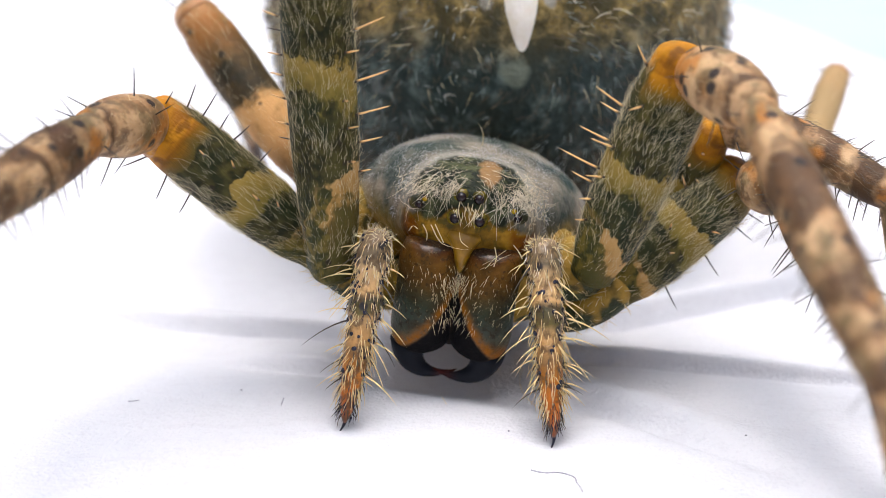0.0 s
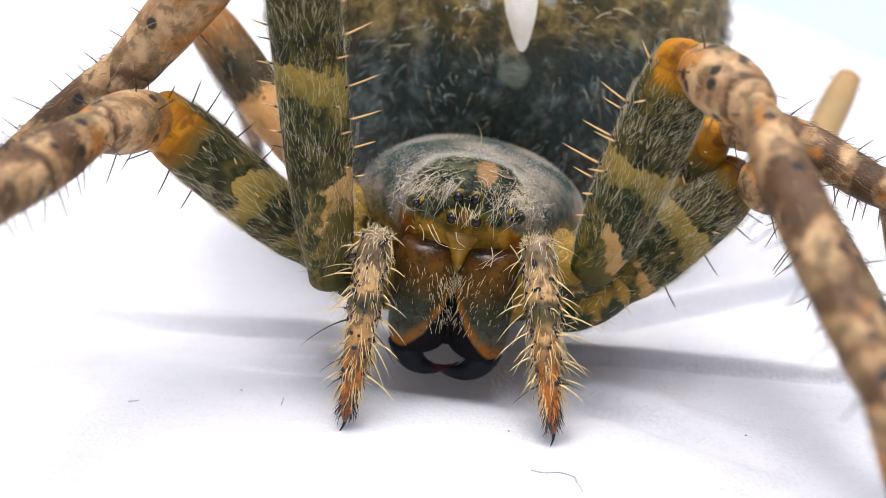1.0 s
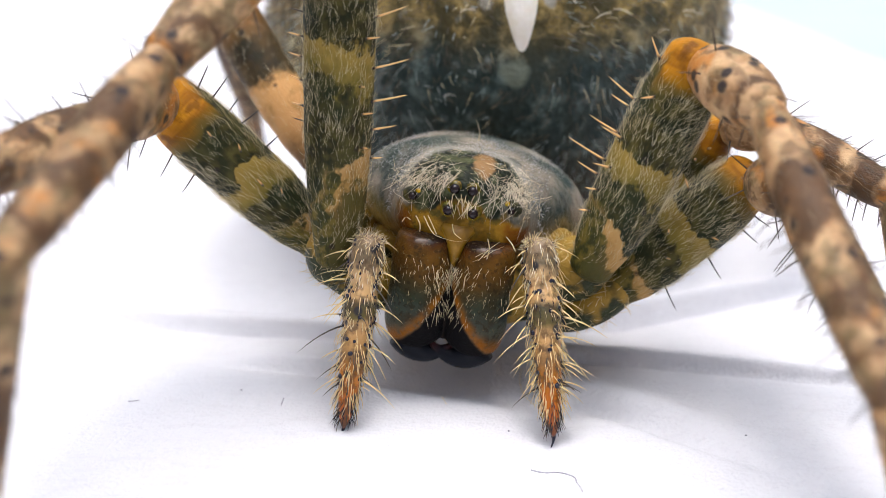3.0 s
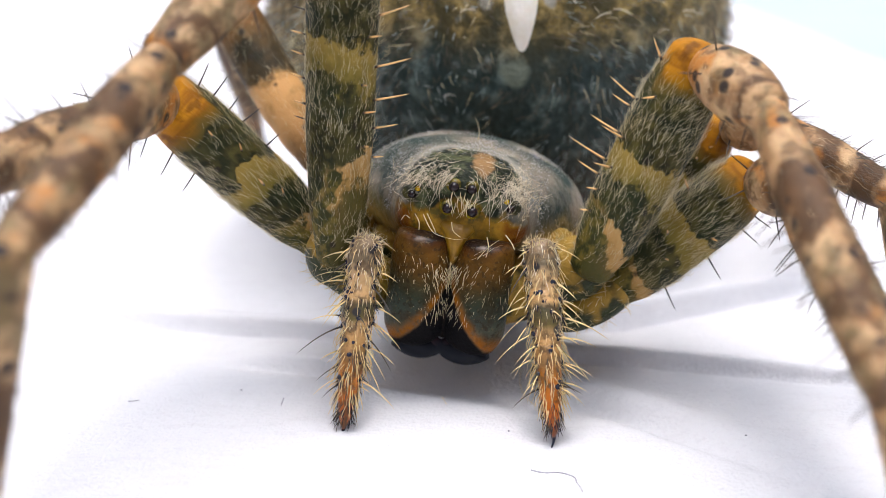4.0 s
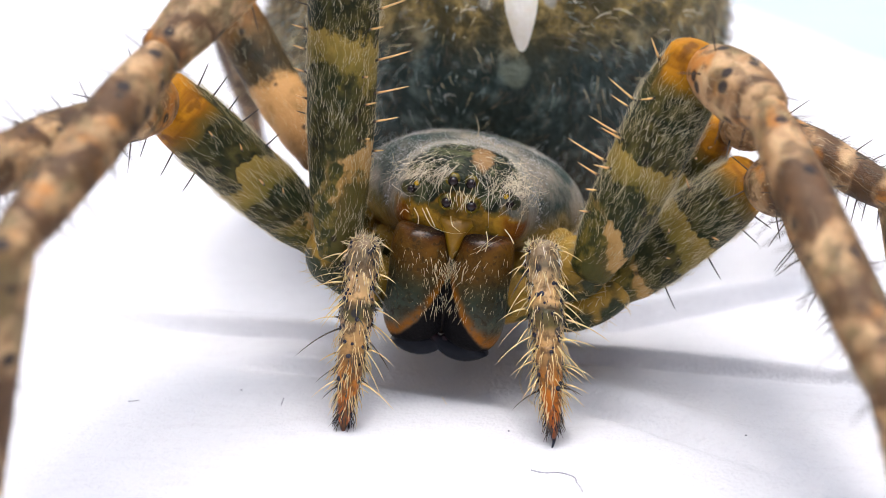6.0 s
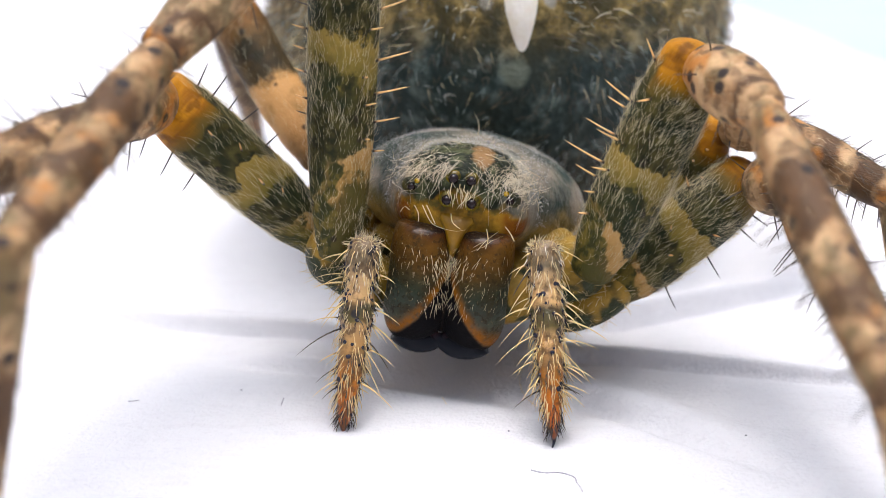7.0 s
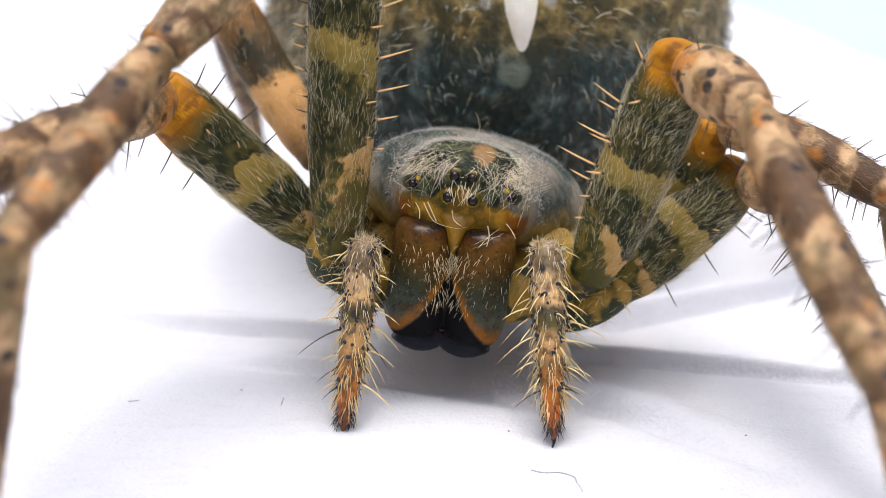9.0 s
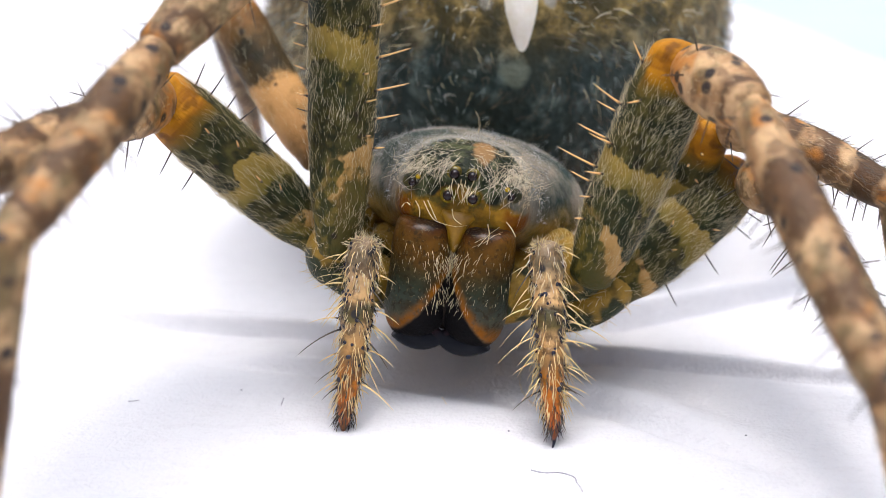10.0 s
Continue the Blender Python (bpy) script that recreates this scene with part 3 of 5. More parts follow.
# leg joints in millimetres: hip, knee, patella end, tibia end, foot
LEG_ROWS = {
    "front_near_one": [
        (0, (-2.235, -0.530, 2.870), (-2.552, -0.047, 10.706), (-3.777, -5.553, 11.649), (-7.701, -1.738, 11.533), (-9.005, -7.692, 10.818)),
        (0.5, (-2.264, -0.554, 2.805), (-2.646, -0.024, 10.635), (-3.785, -5.560, 11.516), (-7.787, -1.837, 11.225), (-9.015, -7.800, 10.458)),
        (0.6, (-2.270, -0.559, 2.792), (-2.681, -0.019, 10.620), (-3.786, -5.563, 11.489), (-7.803, -1.859, 11.163), (-9.016, -7.824, 10.387)),
        (0.7, (-2.275, -0.563, 2.779), (-2.717, -0.014, 10.605), (-3.870, -5.593, 10.098), (-5.143, -10.899, 10.532), (-9.629, -6.973, 9.076)),
        (0.8, (-2.281, -0.568, 2.766), (-2.753, -0.009, 10.589), (-5.871, 0.600, 7.291), (-10.740, 1.400, 3.256), (-13.240, -0.600, 0.256)),
        (1, (-2.293, -0.578, 2.740), (-2.860, 0.000, 10.555), (-5.871, 0.600, 7.291), (-10.740, 1.400, 3.256), (-13.240, -0.600, 0.256)),
        (1.1, (-2.277, -0.562, 2.783), (-2.733, 0.021, 10.606), (-4.658, -4.851, 8.306), (-5.771, -10.045, 6.968), (-7.354, -9.647, 1.073)),
        (1.2, (-2.260, -0.546, 2.826), (-2.604, 0.040, 10.654), (-4.678, -4.734, 8.282), (-5.811, -9.915, 6.908), (-7.274, -9.614, 0.977)),
        (1.5, (-2.212, -0.499, 2.956), (-2.333, 1.244, 10.617), (-5.033, -3.021, 7.928), (-6.456, -8.020, 6.192), (-7.320, -8.819, 0.190)),
        (2, (-2.200, -0.471, 3.032), (-2.284, 1.449, 10.651), (-5.015, -2.737, 7.869), (-6.496, -7.680, 6.027), (-7.389, -8.622, 0.049)),
        (2.5, (-2.189, -0.444, 3.108), (-1.943, 0.119, 10.941), (-4.696, -3.928, 7.981), (-6.133, -8.907, 6.203), (-7.291, -8.829, 0.197)),
        (4, (-2.168, -0.415, 3.186), (-1.819, 0.133, 11.016), (-4.668, -3.816, 8.015), (-5.993, -8.860, 6.335), (-7.174, -9.023, 0.335)),
        (5, (-2.154, -0.396, 3.238), (-1.847, 0.894, 10.982), (-4.893, -2.767, 7.815), (-6.366, -7.703, 5.947), (-7.362, -8.504, -0.034)),
        (7, (-2.150, -0.387, 3.264), (-1.819, 0.677, 11.042), (-4.857, -3.060, 7.955), (-6.244, -8.039, 6.139), (-7.256, -8.762, 0.150)),
        (10, (-2.143, -0.373, 3.303), (-1.825, 0.946, 11.042), (-4.970, -2.685, 7.939), (-6.433, -7.611, 6.038), (-7.300, -8.655, 0.073)),
    ],
    "second_near_one": [
        (0, (-2.566, 0.167, 3.031), (-5.814, 0.167, 5.835), (-6.512, -1.894, 6.184), (-7.705, -5.609, 5.789), (-8.848, -6.618, -0.133)),
        (0.5, (-2.566, 0.167, 3.031), (-5.808, 0.169, 5.842), (-6.483, -1.897, 6.206), (-7.697, -5.604, 5.797), (-8.840, -6.636, -0.121)),
        (1, (-2.566, 0.167, 3.031), (-5.731, 0.210, 5.928), (-6.468, -1.847, 6.215), (-7.709, -5.543, 5.786), (-8.842, -6.632, -0.124)),
        (1.5, (-2.566, 0.189, 3.090), (-5.731, 0.232, 5.987), (-6.412, -1.846, 6.258), (-7.723, -5.514, 6.246), (-8.832, -6.655, -0.109)),
        (2, (-2.566, 0.210, 3.149), (-5.674, 0.280, 6.107), (-6.366, -1.803, 6.290), (-7.756, -5.437, 6.239), (-8.829, -6.661, -0.105)),
        (2.5, (-2.566, 0.232, 3.208), (-5.630, 0.321, 6.211), (-6.329, -1.765, 6.334), (-7.786, -5.365, 6.235), (-8.824, -6.671, -0.098)),
        (5, (-2.566, 0.256, 3.275), (-5.569, 0.093, 6.336), (-6.245, -2.002, 6.428), (-7.695, -5.605, 6.334), (-8.769, -6.795, -0.017)),
        (10, (-2.566, 0.272, 3.319), (-5.663, 0.336, 6.288), (-6.348, -1.755, 6.386), (-7.782, -5.362, 6.273), (-8.789, -6.750, -0.047)),
    ],
    "third_one": [
        (0, (-2.971, 2.265, 4.117), (-5.668, 4.942, 7.041), (-6.121, 7.132, 6.612), (-5.605, 10.758, 3.468), (-5.630, 14.838, -0.128)),
        (0.5, (-2.934, 2.285, 4.173), (-5.653, 4.946, 7.092), (-6.077, 7.141, 6.666), (-5.570, 10.751, 3.502), (-5.626, 14.809, -0.119)),
        (1, (-2.897, 2.306, 4.229), (-5.573, 5.029, 7.130), (-6.045, 7.216, 6.708), (-5.545, 10.806, 3.521), (-5.630, 14.838, -0.128)),
        (1.5, (-2.860, 2.326, 4.285), (-5.413, 5.065, 7.280), (-5.846, 7.269, 6.909), (-5.502, 10.738, 3.570), (-5.618, 14.749, -0.100)),
        (2, (-2.822, 2.346, 4.341), (-5.188, 5.049, 7.518), (-5.634, 7.246, 7.122), (-5.446, 10.585, 3.641), (-5.595, 14.579, -0.047)),
        (2.5, (-2.785, 2.367, 4.397), (-5.140, 5.092, 7.562), (-5.583, 7.291, 7.170), (-5.416, 10.607, 3.667), (-5.595, 14.577, -0.046)),
        (5, (-2.785, 2.375, 4.420), (-5.117, 5.123, 7.583), (-5.558, 7.322, 7.193), (-5.417, 10.614, 3.666), (-5.596, 14.583, -0.048)),
        (10, (-2.785, 2.375, 4.420), (-5.117, 5.123, 7.583), (-5.558, 7.322, 7.193), (-5.417, 10.614, 3.666), (-5.596, 14.583, -0.048)),
    ],
    "front_other": [
        (0, (3.020, -0.725, 2.920), (4.595, -1.007, 7.272), (5.393, -3.463, 7.060), (6.306, -9.517, 4.436), (7.412, -9.056, 0.460)),
        (0.5, (3.015, -0.719, 2.937), (4.579, -0.965, 7.295), (5.353, -3.425, 7.051), (6.309, -9.436, 4.344), (7.457, -8.948, 0.384)),
        (1, (3.010, -0.712, 2.954), (4.716, -0.677, 7.266), (5.434, -3.150, 7.003), (6.392, -9.040, 4.041), (7.622, -8.555, 0.106)),
        (1.5, (3.006, -0.706, 2.971), (4.841, -0.146, 7.192), (5.590, -2.603, 6.867), (6.636, -8.310, 3.591), (7.890, -7.916, -0.346)),
        (2, (3.001, -0.700, 2.988), (4.782, -0.792, 7.269), (5.469, -3.271, 6.982), (6.365, -9.173, 4.027), (7.616, -8.569, 0.116)),
        (2.5, (2.997, -0.694, 3.006), (4.898, -0.514, 7.231), (5.606, -2.983, 6.910), (6.524, -8.831, 3.854), (7.733, -8.291, -0.081)),
        (4, (3.010, -0.689, 3.018), (4.943, -0.509, 7.230), (5.701, -2.963, 6.905), (6.588, -8.813, 3.845), (7.746, -8.259, -0.103)),
        (5, (3.020, -0.686, 3.027), (4.919, -0.636, 7.257), (5.670, -3.094, 6.937), (6.544, -8.975, 3.936), (7.692, -8.389, -0.011)),
        (5.5, (3.020, -0.690, 3.016), (4.918, -0.582, 7.246), (5.668, -3.041, 6.924), (6.581, -8.915, 3.915), (7.707, -8.352, -0.038)),
        (7, (3.020, -0.701, 2.984), (4.804, -0.667, 7.264), (5.598, -3.119, 6.944), (6.544, -9.011, 3.972), (7.665, -8.452, 0.033)),
        (7.5, (3.016, -0.708, 2.966), (4.710, -0.703, 7.283), (5.516, -3.154, 6.963), (6.504, -9.051, 4.010), (7.639, -8.515, 0.078)),
        (8, (3.012, -0.714, 2.948), (4.608, -0.791, 7.301), (5.409, -3.248, 7.006), (6.436, -9.148, 4.068), (7.597, -8.615, 0.149)),
        (8.5, (3.008, -0.721, 2.930), (4.584, -0.745, 7.291), (5.399, -3.196, 6.973), (6.439, -9.112, 4.068), (7.597, -8.615, 0.148)),
        (9, (3.004, -0.727, 2.912), (4.592, -0.636, 7.268), (5.399, -3.091, 6.947), (6.483, -9.001, 4.039), (7.620, -8.561, 0.110)),
        (10, (2.997, -0.741, 2.877), (4.587, -0.487, 7.225), (5.415, -2.940, 6.909), (6.567, -8.796, 3.909), (7.694, -8.384, -0.015)),
    ],
    "second_other": [
        (0, (3.579, 0.079, 2.205), (6.270, 1.243, 4.275), (6.780, -0.705, 4.733), (7.687, -4.292, 3.019), (8.440, -5.262, -0.076)),
        (0.5, (3.575, 0.080, 2.207), (6.269, 1.236, 4.277), (6.800, -0.706, 4.731), (7.689, -4.301, 3.023), (8.439, -5.264, -0.075)),
        (1.5, (3.565, 0.082, 2.212), (6.277, 1.264, 4.243), (6.853, -0.662, 4.713), (7.711, -4.265, 3.007), (8.449, -5.238, -0.091)),
        (2, (3.560, 0.083, 2.214), (6.303, 1.260, 4.207), (6.874, -0.659, 4.709), (7.715, -4.269, 3.009), (8.450, -5.237, -0.091)),
        (2.5, (3.556, 0.083, 2.216), (6.313, 0.799, 4.399), (6.760, -1.162, 4.864), (7.525, -4.830, 3.256), (8.320, -5.563, 0.107)),
        (4, (3.542, 0.086, 2.223), (6.300, 0.489, 4.482), (6.736, -1.473, 4.955), (7.416, -5.186, 3.413), (8.232, -5.784, 0.241)),
        (5, (3.532, 0.087, 2.227), (6.266, 0.292, 4.543), (6.724, -1.666, 5.011), (7.349, -5.405, 3.509), (8.176, -5.926, 0.326)),
        (5.5, (3.539, 0.088, 2.230), (6.295, 0.416, 4.505), (6.734, -1.546, 4.976), (7.386, -5.271, 3.450), (8.210, -5.840, 0.274)),
        (7, (3.560, 0.091, 2.236), (6.340, 0.914, 4.351), (6.804, -1.041, 4.824), (7.553, -4.706, 3.201), (8.347, -5.496, 0.065)),
        (7.5, (3.568, 0.091, 2.239), (6.309, 1.049, 4.347), (6.818, -0.904, 4.784), (7.598, -4.550, 3.132), (8.382, -5.408, 0.012)),
        (8, (3.575, 0.092, 2.241), (6.274, 1.218, 4.320), (6.843, -0.723, 4.729), (7.658, -4.345, 3.042), (8.426, -5.297, -0.055)),
        (10, (3.603, 0.095, 2.250), (6.285, 1.418, 4.233), (6.804, -0.530, 4.678), (7.700, -4.106, 2.937), (7.913, -6.589, 0.728)),
    ],
    "third_other": [
        (0, (4.205, 1.755, 2.130), (5.557, 1.156, 5.364), (6.797, 0.667, 5.615), (8.827, -1.169, 4.647), (9.825, -0.972, 0.019)),
        (2.5, (4.205, 1.755, 2.130), (5.706, 1.436, 5.338), (6.702, 0.568, 5.641), (8.816, -1.155, 4.643), (9.827, -0.968, 0.017)),
        (5, (4.205, 1.755, 2.130), (5.793, 1.635, 5.310), (6.707, 0.681, 5.611), (8.863, -0.971, 4.584), (9.874, -0.846, -0.044)),
        (7, (4.205, 1.755, 2.130), (5.674, 1.396, 5.349), (6.669, 0.527, 5.652), (8.805, -1.162, 4.645), (9.824, -0.976, 0.021)),
        (8.5, (4.205, 1.755, 2.130), (5.569, 1.222, 5.370), (6.654, 0.466, 5.668), (8.789, -1.227, 4.666), (9.807, -1.020, 0.043)),
        (10, (4.205, 1.755, 2.130), (5.528, 1.130, 5.371), (6.644, 0.424, 5.679), (8.782, -1.266, 4.679), (9.797, -1.045, 0.055)),
    ],
    "rear_other": [
        (0, (8.493, 4.982, 2.811), (10.104, 7.950, 5.035), (10.679, 9.977, 4.453), (11.275, 12.899, 2.501), (12.267, 16.215, 0.213)),
        (0.5, (8.493, 4.982, 2.811), (10.226, 7.907, 5.000), (10.795, 9.925, 4.386), (11.243, 12.778, 2.297), (12.267, 16.217, 0.212)),
        (1, (8.493, 4.982, 2.811), (10.379, 7.896, 4.885), (10.928, 9.931, 4.307), (11.224, 12.699, 2.082), (12.276, 16.247, 0.203)),
        (1.5, (8.493, 4.982, 2.811), (10.448, 8.005, 4.651), (10.983, 10.036, 4.046), (11.257, 12.803, 1.816), (12.333, 16.446, 0.145)),
        (1.8, (8.493, 4.982, 2.811), (10.398, 8.282, 4.164), (10.951, 10.291, 3.505), (11.384, 13.239, 1.550), (12.473, 16.932, 0.001)),
        (2.2, (8.493, 4.982, 2.811), (10.110, 8.673, 3.141), (10.695, 10.656, 2.431), (11.569, 13.874, 1.174), (12.673, 17.630, -0.204)),
        (2.5, (8.493, 4.982, 2.811), (9.923, 8.761, 2.960), (10.526, 10.751, 2.289), (11.592, 13.953, 1.141), (12.697, 17.711, -0.228)),
        (5, (8.493, 4.982, 2.811), (9.923, 8.761, 2.960), (10.526, 10.751, 2.289), (11.592, 13.926, 1.068), (12.696, 17.710, -0.228)),
        (10, (8.493, 4.982, 2.811), (9.923, 8.761, 2.960), (10.526, 10.751, 2.289), (11.592, 13.926, 1.068), (12.696, 17.710, -0.228)),
    ],
}
# end of leg joints

KEYED = []      # (part, rows of seconds and world pose)


def radius_at(profile, z):
    for (a, r), (b, s) in zip(profile, profile[1:]):
        if a <= z <= b:
            return r + (s - r) * (z - a) / max(b - a, 1e-6)
    return profile[-1][1]


def rounded(length, radii, start=0.0):
    """A limb's profile: radii at even steps, with rounded ends."""
    pts = []
    r0, r1 = radii[0], radii[-1]
    for k in range(6):
        a = math.pi / 2 * k / 6
        pts.append((start - r0 * 0.6 * math.cos(a), r0 * math.sin(a) + 0.003))
    m = 24
    for k in range(m + 1):
        u = k / m * (len(radii) - 1)
        i = min(int(u), len(radii) - 2)
        w = u - i
        w = w * w * (3 - 2 * w)
        pts.append((start + (length - start) * k / m, radii[i] * (1 - w) + radii[i + 1] * w))
    for k in range(5, -1, -1):
        a = math.pi / 2 * k / 6
        pts.append((length + r1 * 0.6 * math.cos(a), r1 * math.sin(a) + 0.003))
    return pts


def on_limb(profile, z, phi):
    r = radius_at(profile, z)
    a = radians(phi)
    return Vector((r * math.cos(a), r * math.sin(a), z)), Vector((math.cos(a), math.sin(a), 0))


def add_fuzz(owner, profile, length, count, material, long=0.42, lift=0.24, thick=0.0034, wave=0.6, lo=0.03, hi=0.97, bare=None, knee=1.1):
    """Many fine hairs that lie along a limb in locks; bare: leaves the inner side of the knee free."""
    g = Geo()
    swirl = rnd.uniform(0, 50)
    for _ in range(count):
        z, phi = length * rnd.uniform(lo, hi), rnd.uniform(-180, 180)
        p, out = on_limb(profile, z, phi)
        if bare is not None and z > length - knee and out.x + bare * out.y > 0.05:
            continue
        if noise.noise(p * 2.2 + Vector((0, swirl, 0))) < rnd.uniform(-0.5, 0.3):
            continue
        tan = Vector((-out.y, out.x, 0))
        comb = noise.noise(p * 1.3 + Vector((swirl, 0, 0)))
        way = Vector((0, 0, 1)) + out * rnd.uniform(0.2, 1.0) * lift + tan * (comb * 1.1 + rnd.uniform(-0.3, 0.3)) * wave
        bend = out * rnd.uniform(-0.16, 0.02) + tan * (rnd.uniform(-0.35, 0.35) - comb * 0.4) * wave
        g.hair(p - out * 0.012, way, long * rnd.uniform(0.35, 1.25), thick * rnd.uniform(0.6, 1.4), bend, 3, 5, 0.3, rnd.uniform(0.04, 0.14), rnd.uniform(0, 6))
    return part("hair", g, material, owner, "fine pale hairs lying along the limb", "stuff")


def add_spine(owner, profile, z, phi, length, lean=0.5, material=None, thick=0.045, side=0.0):
    p, out = on_limb(profile, z, phi)
    tan = Vector((-out.y, out.x, 0))
    g = Geo()
    g.hair((0, 0, 0), out + Vector((0, 0, lean)) + tan * side, length, thick, (0, 0, 0.04), 7, 5, 0.42)
    ob = part("spine", g, material or M_spine, owner)
    ob.location = (p - out * 0.03) * MM
    return ob


def make_leg(name, thick, spines, seed, fuzz=2000, rear=False, tilt=0.0, root=0.25, ring=(0.55, 0.69), soft=0.0, bare=1.1, shin=((0.30, 0.46), (0.62, 0.72), (0.86, 0.97)), knee=(), lean=0.0, pale=False, slim=(1.0, 1.0), gap=0.16, label="olive thigh with a mossy ring and pale hairs"):
    rows = LEG_ROWS[name]
    pts = [Vector(p) for p in rows[0][1:]]
    lens = [(b - a).length for a, b in zip(pts, pts[1:])]

    def keyed(ob, i):
        KEYED.append((ob, [(r[0], limb_pose(r[1 + i], r[2 + i])) for r in rows]))
        placed(ob, limb_pose(rows[0][1 + i], rows[0][2 + i]))

    # thigh
    prof = rounded(lens[0], [k * thick for k in (0.44, 0.60, 0.68, 0.70, 0.72, 0.70, 0.60)])
    g = Geo()
    g.tube(prof)
    thigh = part("leg_femur", g, femur_material("thigh_" + name, lens[0], seed, (0.26, 0.12, 0.05) if rear else (0.42, 0.19, 0.03), tilt, rear, root, ring, soft, bare, lean, pale), spider, label)
    keyed(thigh, 0)
    if fuzz:
        add_fuzz(thigh, prof, lens[0], fuzz, M_fuzz_limb, bare=None if rear else soft, knee=bare)
        add_fuzz(thigh, prof, lens[0], fuzz // 3, M_fuzz_limb, 0.24, 1.4, 0.0028, bare=None if rear else soft, knee=bare)
    # soft amber skin on the inner side of the knee
    g = Geo()
    far = 0.05 if rear else 0.10
    rings = []
    for k in range(15):
        u = k / 14
        z = lens[0] - (0.3 if rear else 0.85) * thick + (0.6 if rear else 1.15) * thick * u
        r = thick * ((0.585 if rear else 0.515) * math.sin(math.pi * (0.06 + 0.86 * u)) ** 0.6 + 0.010 * math.sin(u * 30))
        rings.append([(far * thick + r * math.cos(2 * math.pi * j / 24), 0.22 * soft * thick + r * math.sin(2 * math.pi * j / 24), z) for j in range(24)])
    g.loft(rings)
    part("joint_membrane", g, M_rust if rear else M_amber, thigh, "amber translucent folded knee skin")
    for z, phi, ln, lean, side in spines.get("femur", ()):
        add_spine(thigh, prof, z * lens[0], phi, ln, lean, M_spine, 0.028, side)
    for z, phi, ln, lean, side in spines.get("femur_dark", ()):
        add_spine(thigh, prof, z * lens[0], phi, ln, lean, M_spine_dark, 0.020, side)

    # patella
    prof = rounded(lens[1], [k * thick * slim[0] for k in (0.50, 0.58, 0.61, 0.62, 0.59, 0.53, 0.44)], gap)
    g = Geo()
    g.tube(prof)
    pat = part("leg_patella", g, shin_material("patella_" + name, lens[1], list(knee) or [(0.92, 0.97)], seed + 1), spider, "tan spotted knee segment")
    keyed(pat, 1)
    add_fuzz(pat, prof, lens[1], 260, M_fuzz, 0.35, 0.4)
    for z, phi, ln, lean, side in spines.get("patella", ()):
        add_spine(pat, prof, z * lens[1], phi, ln, lean, M_spine_dark, 0.017, side)

    # tibia
    prof = rounded(lens[2], [k * thick * slim[1] for k in (0.38, 0.47, 0.53, 0.53, 0.50, 0.46, 0.38)])
    g = Geo()
    g.tube(prof)
    tib = part("leg_tibia", g, shin_material("tibia_" + name, lens[2], list(shin), seed + 2), spider, "tan shin with brown rings and dark spots")
    keyed(tib, 2)
    add_fuzz(tib, prof, lens[2], 520, M_hair_dark, 0.4, 0.6, 0.007)
    add_fuzz(tib, prof, lens[2], 260, M_fuzz, 0.4, 0.4)
    for z, phi, ln, lean, side in spines.get("tibia", ()):
        add_spine(tib, prof, z * lens[2], phi, ln, lean, M_spine_dark, 0.016, side)

    # metatarsus with the foot
    prof = rounded(lens[3], [k * thick for k in (0.38, 0.34, 0.30, 0.26, 0.22, 0.15)])
    g = Geo()
    g.tube(prof, 20)
    met = part("leg_metatarsus", g, shin_material("foot_" + name, lens[3], [(0.35, 0.5), (0.75, 0.97)], seed + 3), spider, "thin tan and brown lower leg")
    keyed(met, 3)
    add_fuzz(met, prof, lens[3], 300, M_hair_dark, 0.35, 0.6, 0.007)


def many(count, lo, hi, phi0, phi1, ln, lean=0.35, seed=1):
    r = random.Random(seed)
    return [(lo + (hi - lo) * (k + r.uniform(-0.25, 0.25)) / max(count - 1, 1), r.uniform(phi0, phi1), ln * r.uniform(0.6, 1.25), lean * r.uniform(0.5, 1.5), r.uniform(-0.2, 0.2))
            for k in range(count)]


SHIN_SPINES = {"patella": many(7, 0.1, 0.9, -150, 150, 0.6, 0.3, 3), "tibia": many(13, 0.06, 0.95, 60, 140, 0.58, 0.3, 4) + many(11, 0.06, 0.95, -140, -60, 0.55, 0.3, 5)}

LEFT_FRONT = dict(SHIN_SPINES)
LEFT_FRONT["femur"] = [(0.700, 72, 0.75, 0.45, 0), (0.620, 75, 0.75, 0.35, 0), (0.572, 50, 0.42, 0.15, 0), (0.494, 75, 0.80, 0.28, 0), (0.412, 73, 0.80, 0.22, 0),
                       (0.385, 46, 0.40, 0.2, 0), (0.340, 76, 0.58, 0.2, 0), (0.30, 48, 0.22, 0.1, 0), (0.265, 80, 0.30, 0.1, 0), (0.455, 40, 0.22, 0.1, 0),
                       (0.660, -82, 0.40, 0.4, 0), (0.565, -88, 0.36, 0.2, 0), (0.512, -92, 0.36, 0.25, 0), (0.455, -88, 0.34, 0.3, 0), (0.39, -92, 0.30, 0.2, 0)]
LEFT_FRONT["femur_dark"] = [(0.624, -95, 0.32, 0.2, 0), (0.35, -95, 0.28, 0.2, 0)]

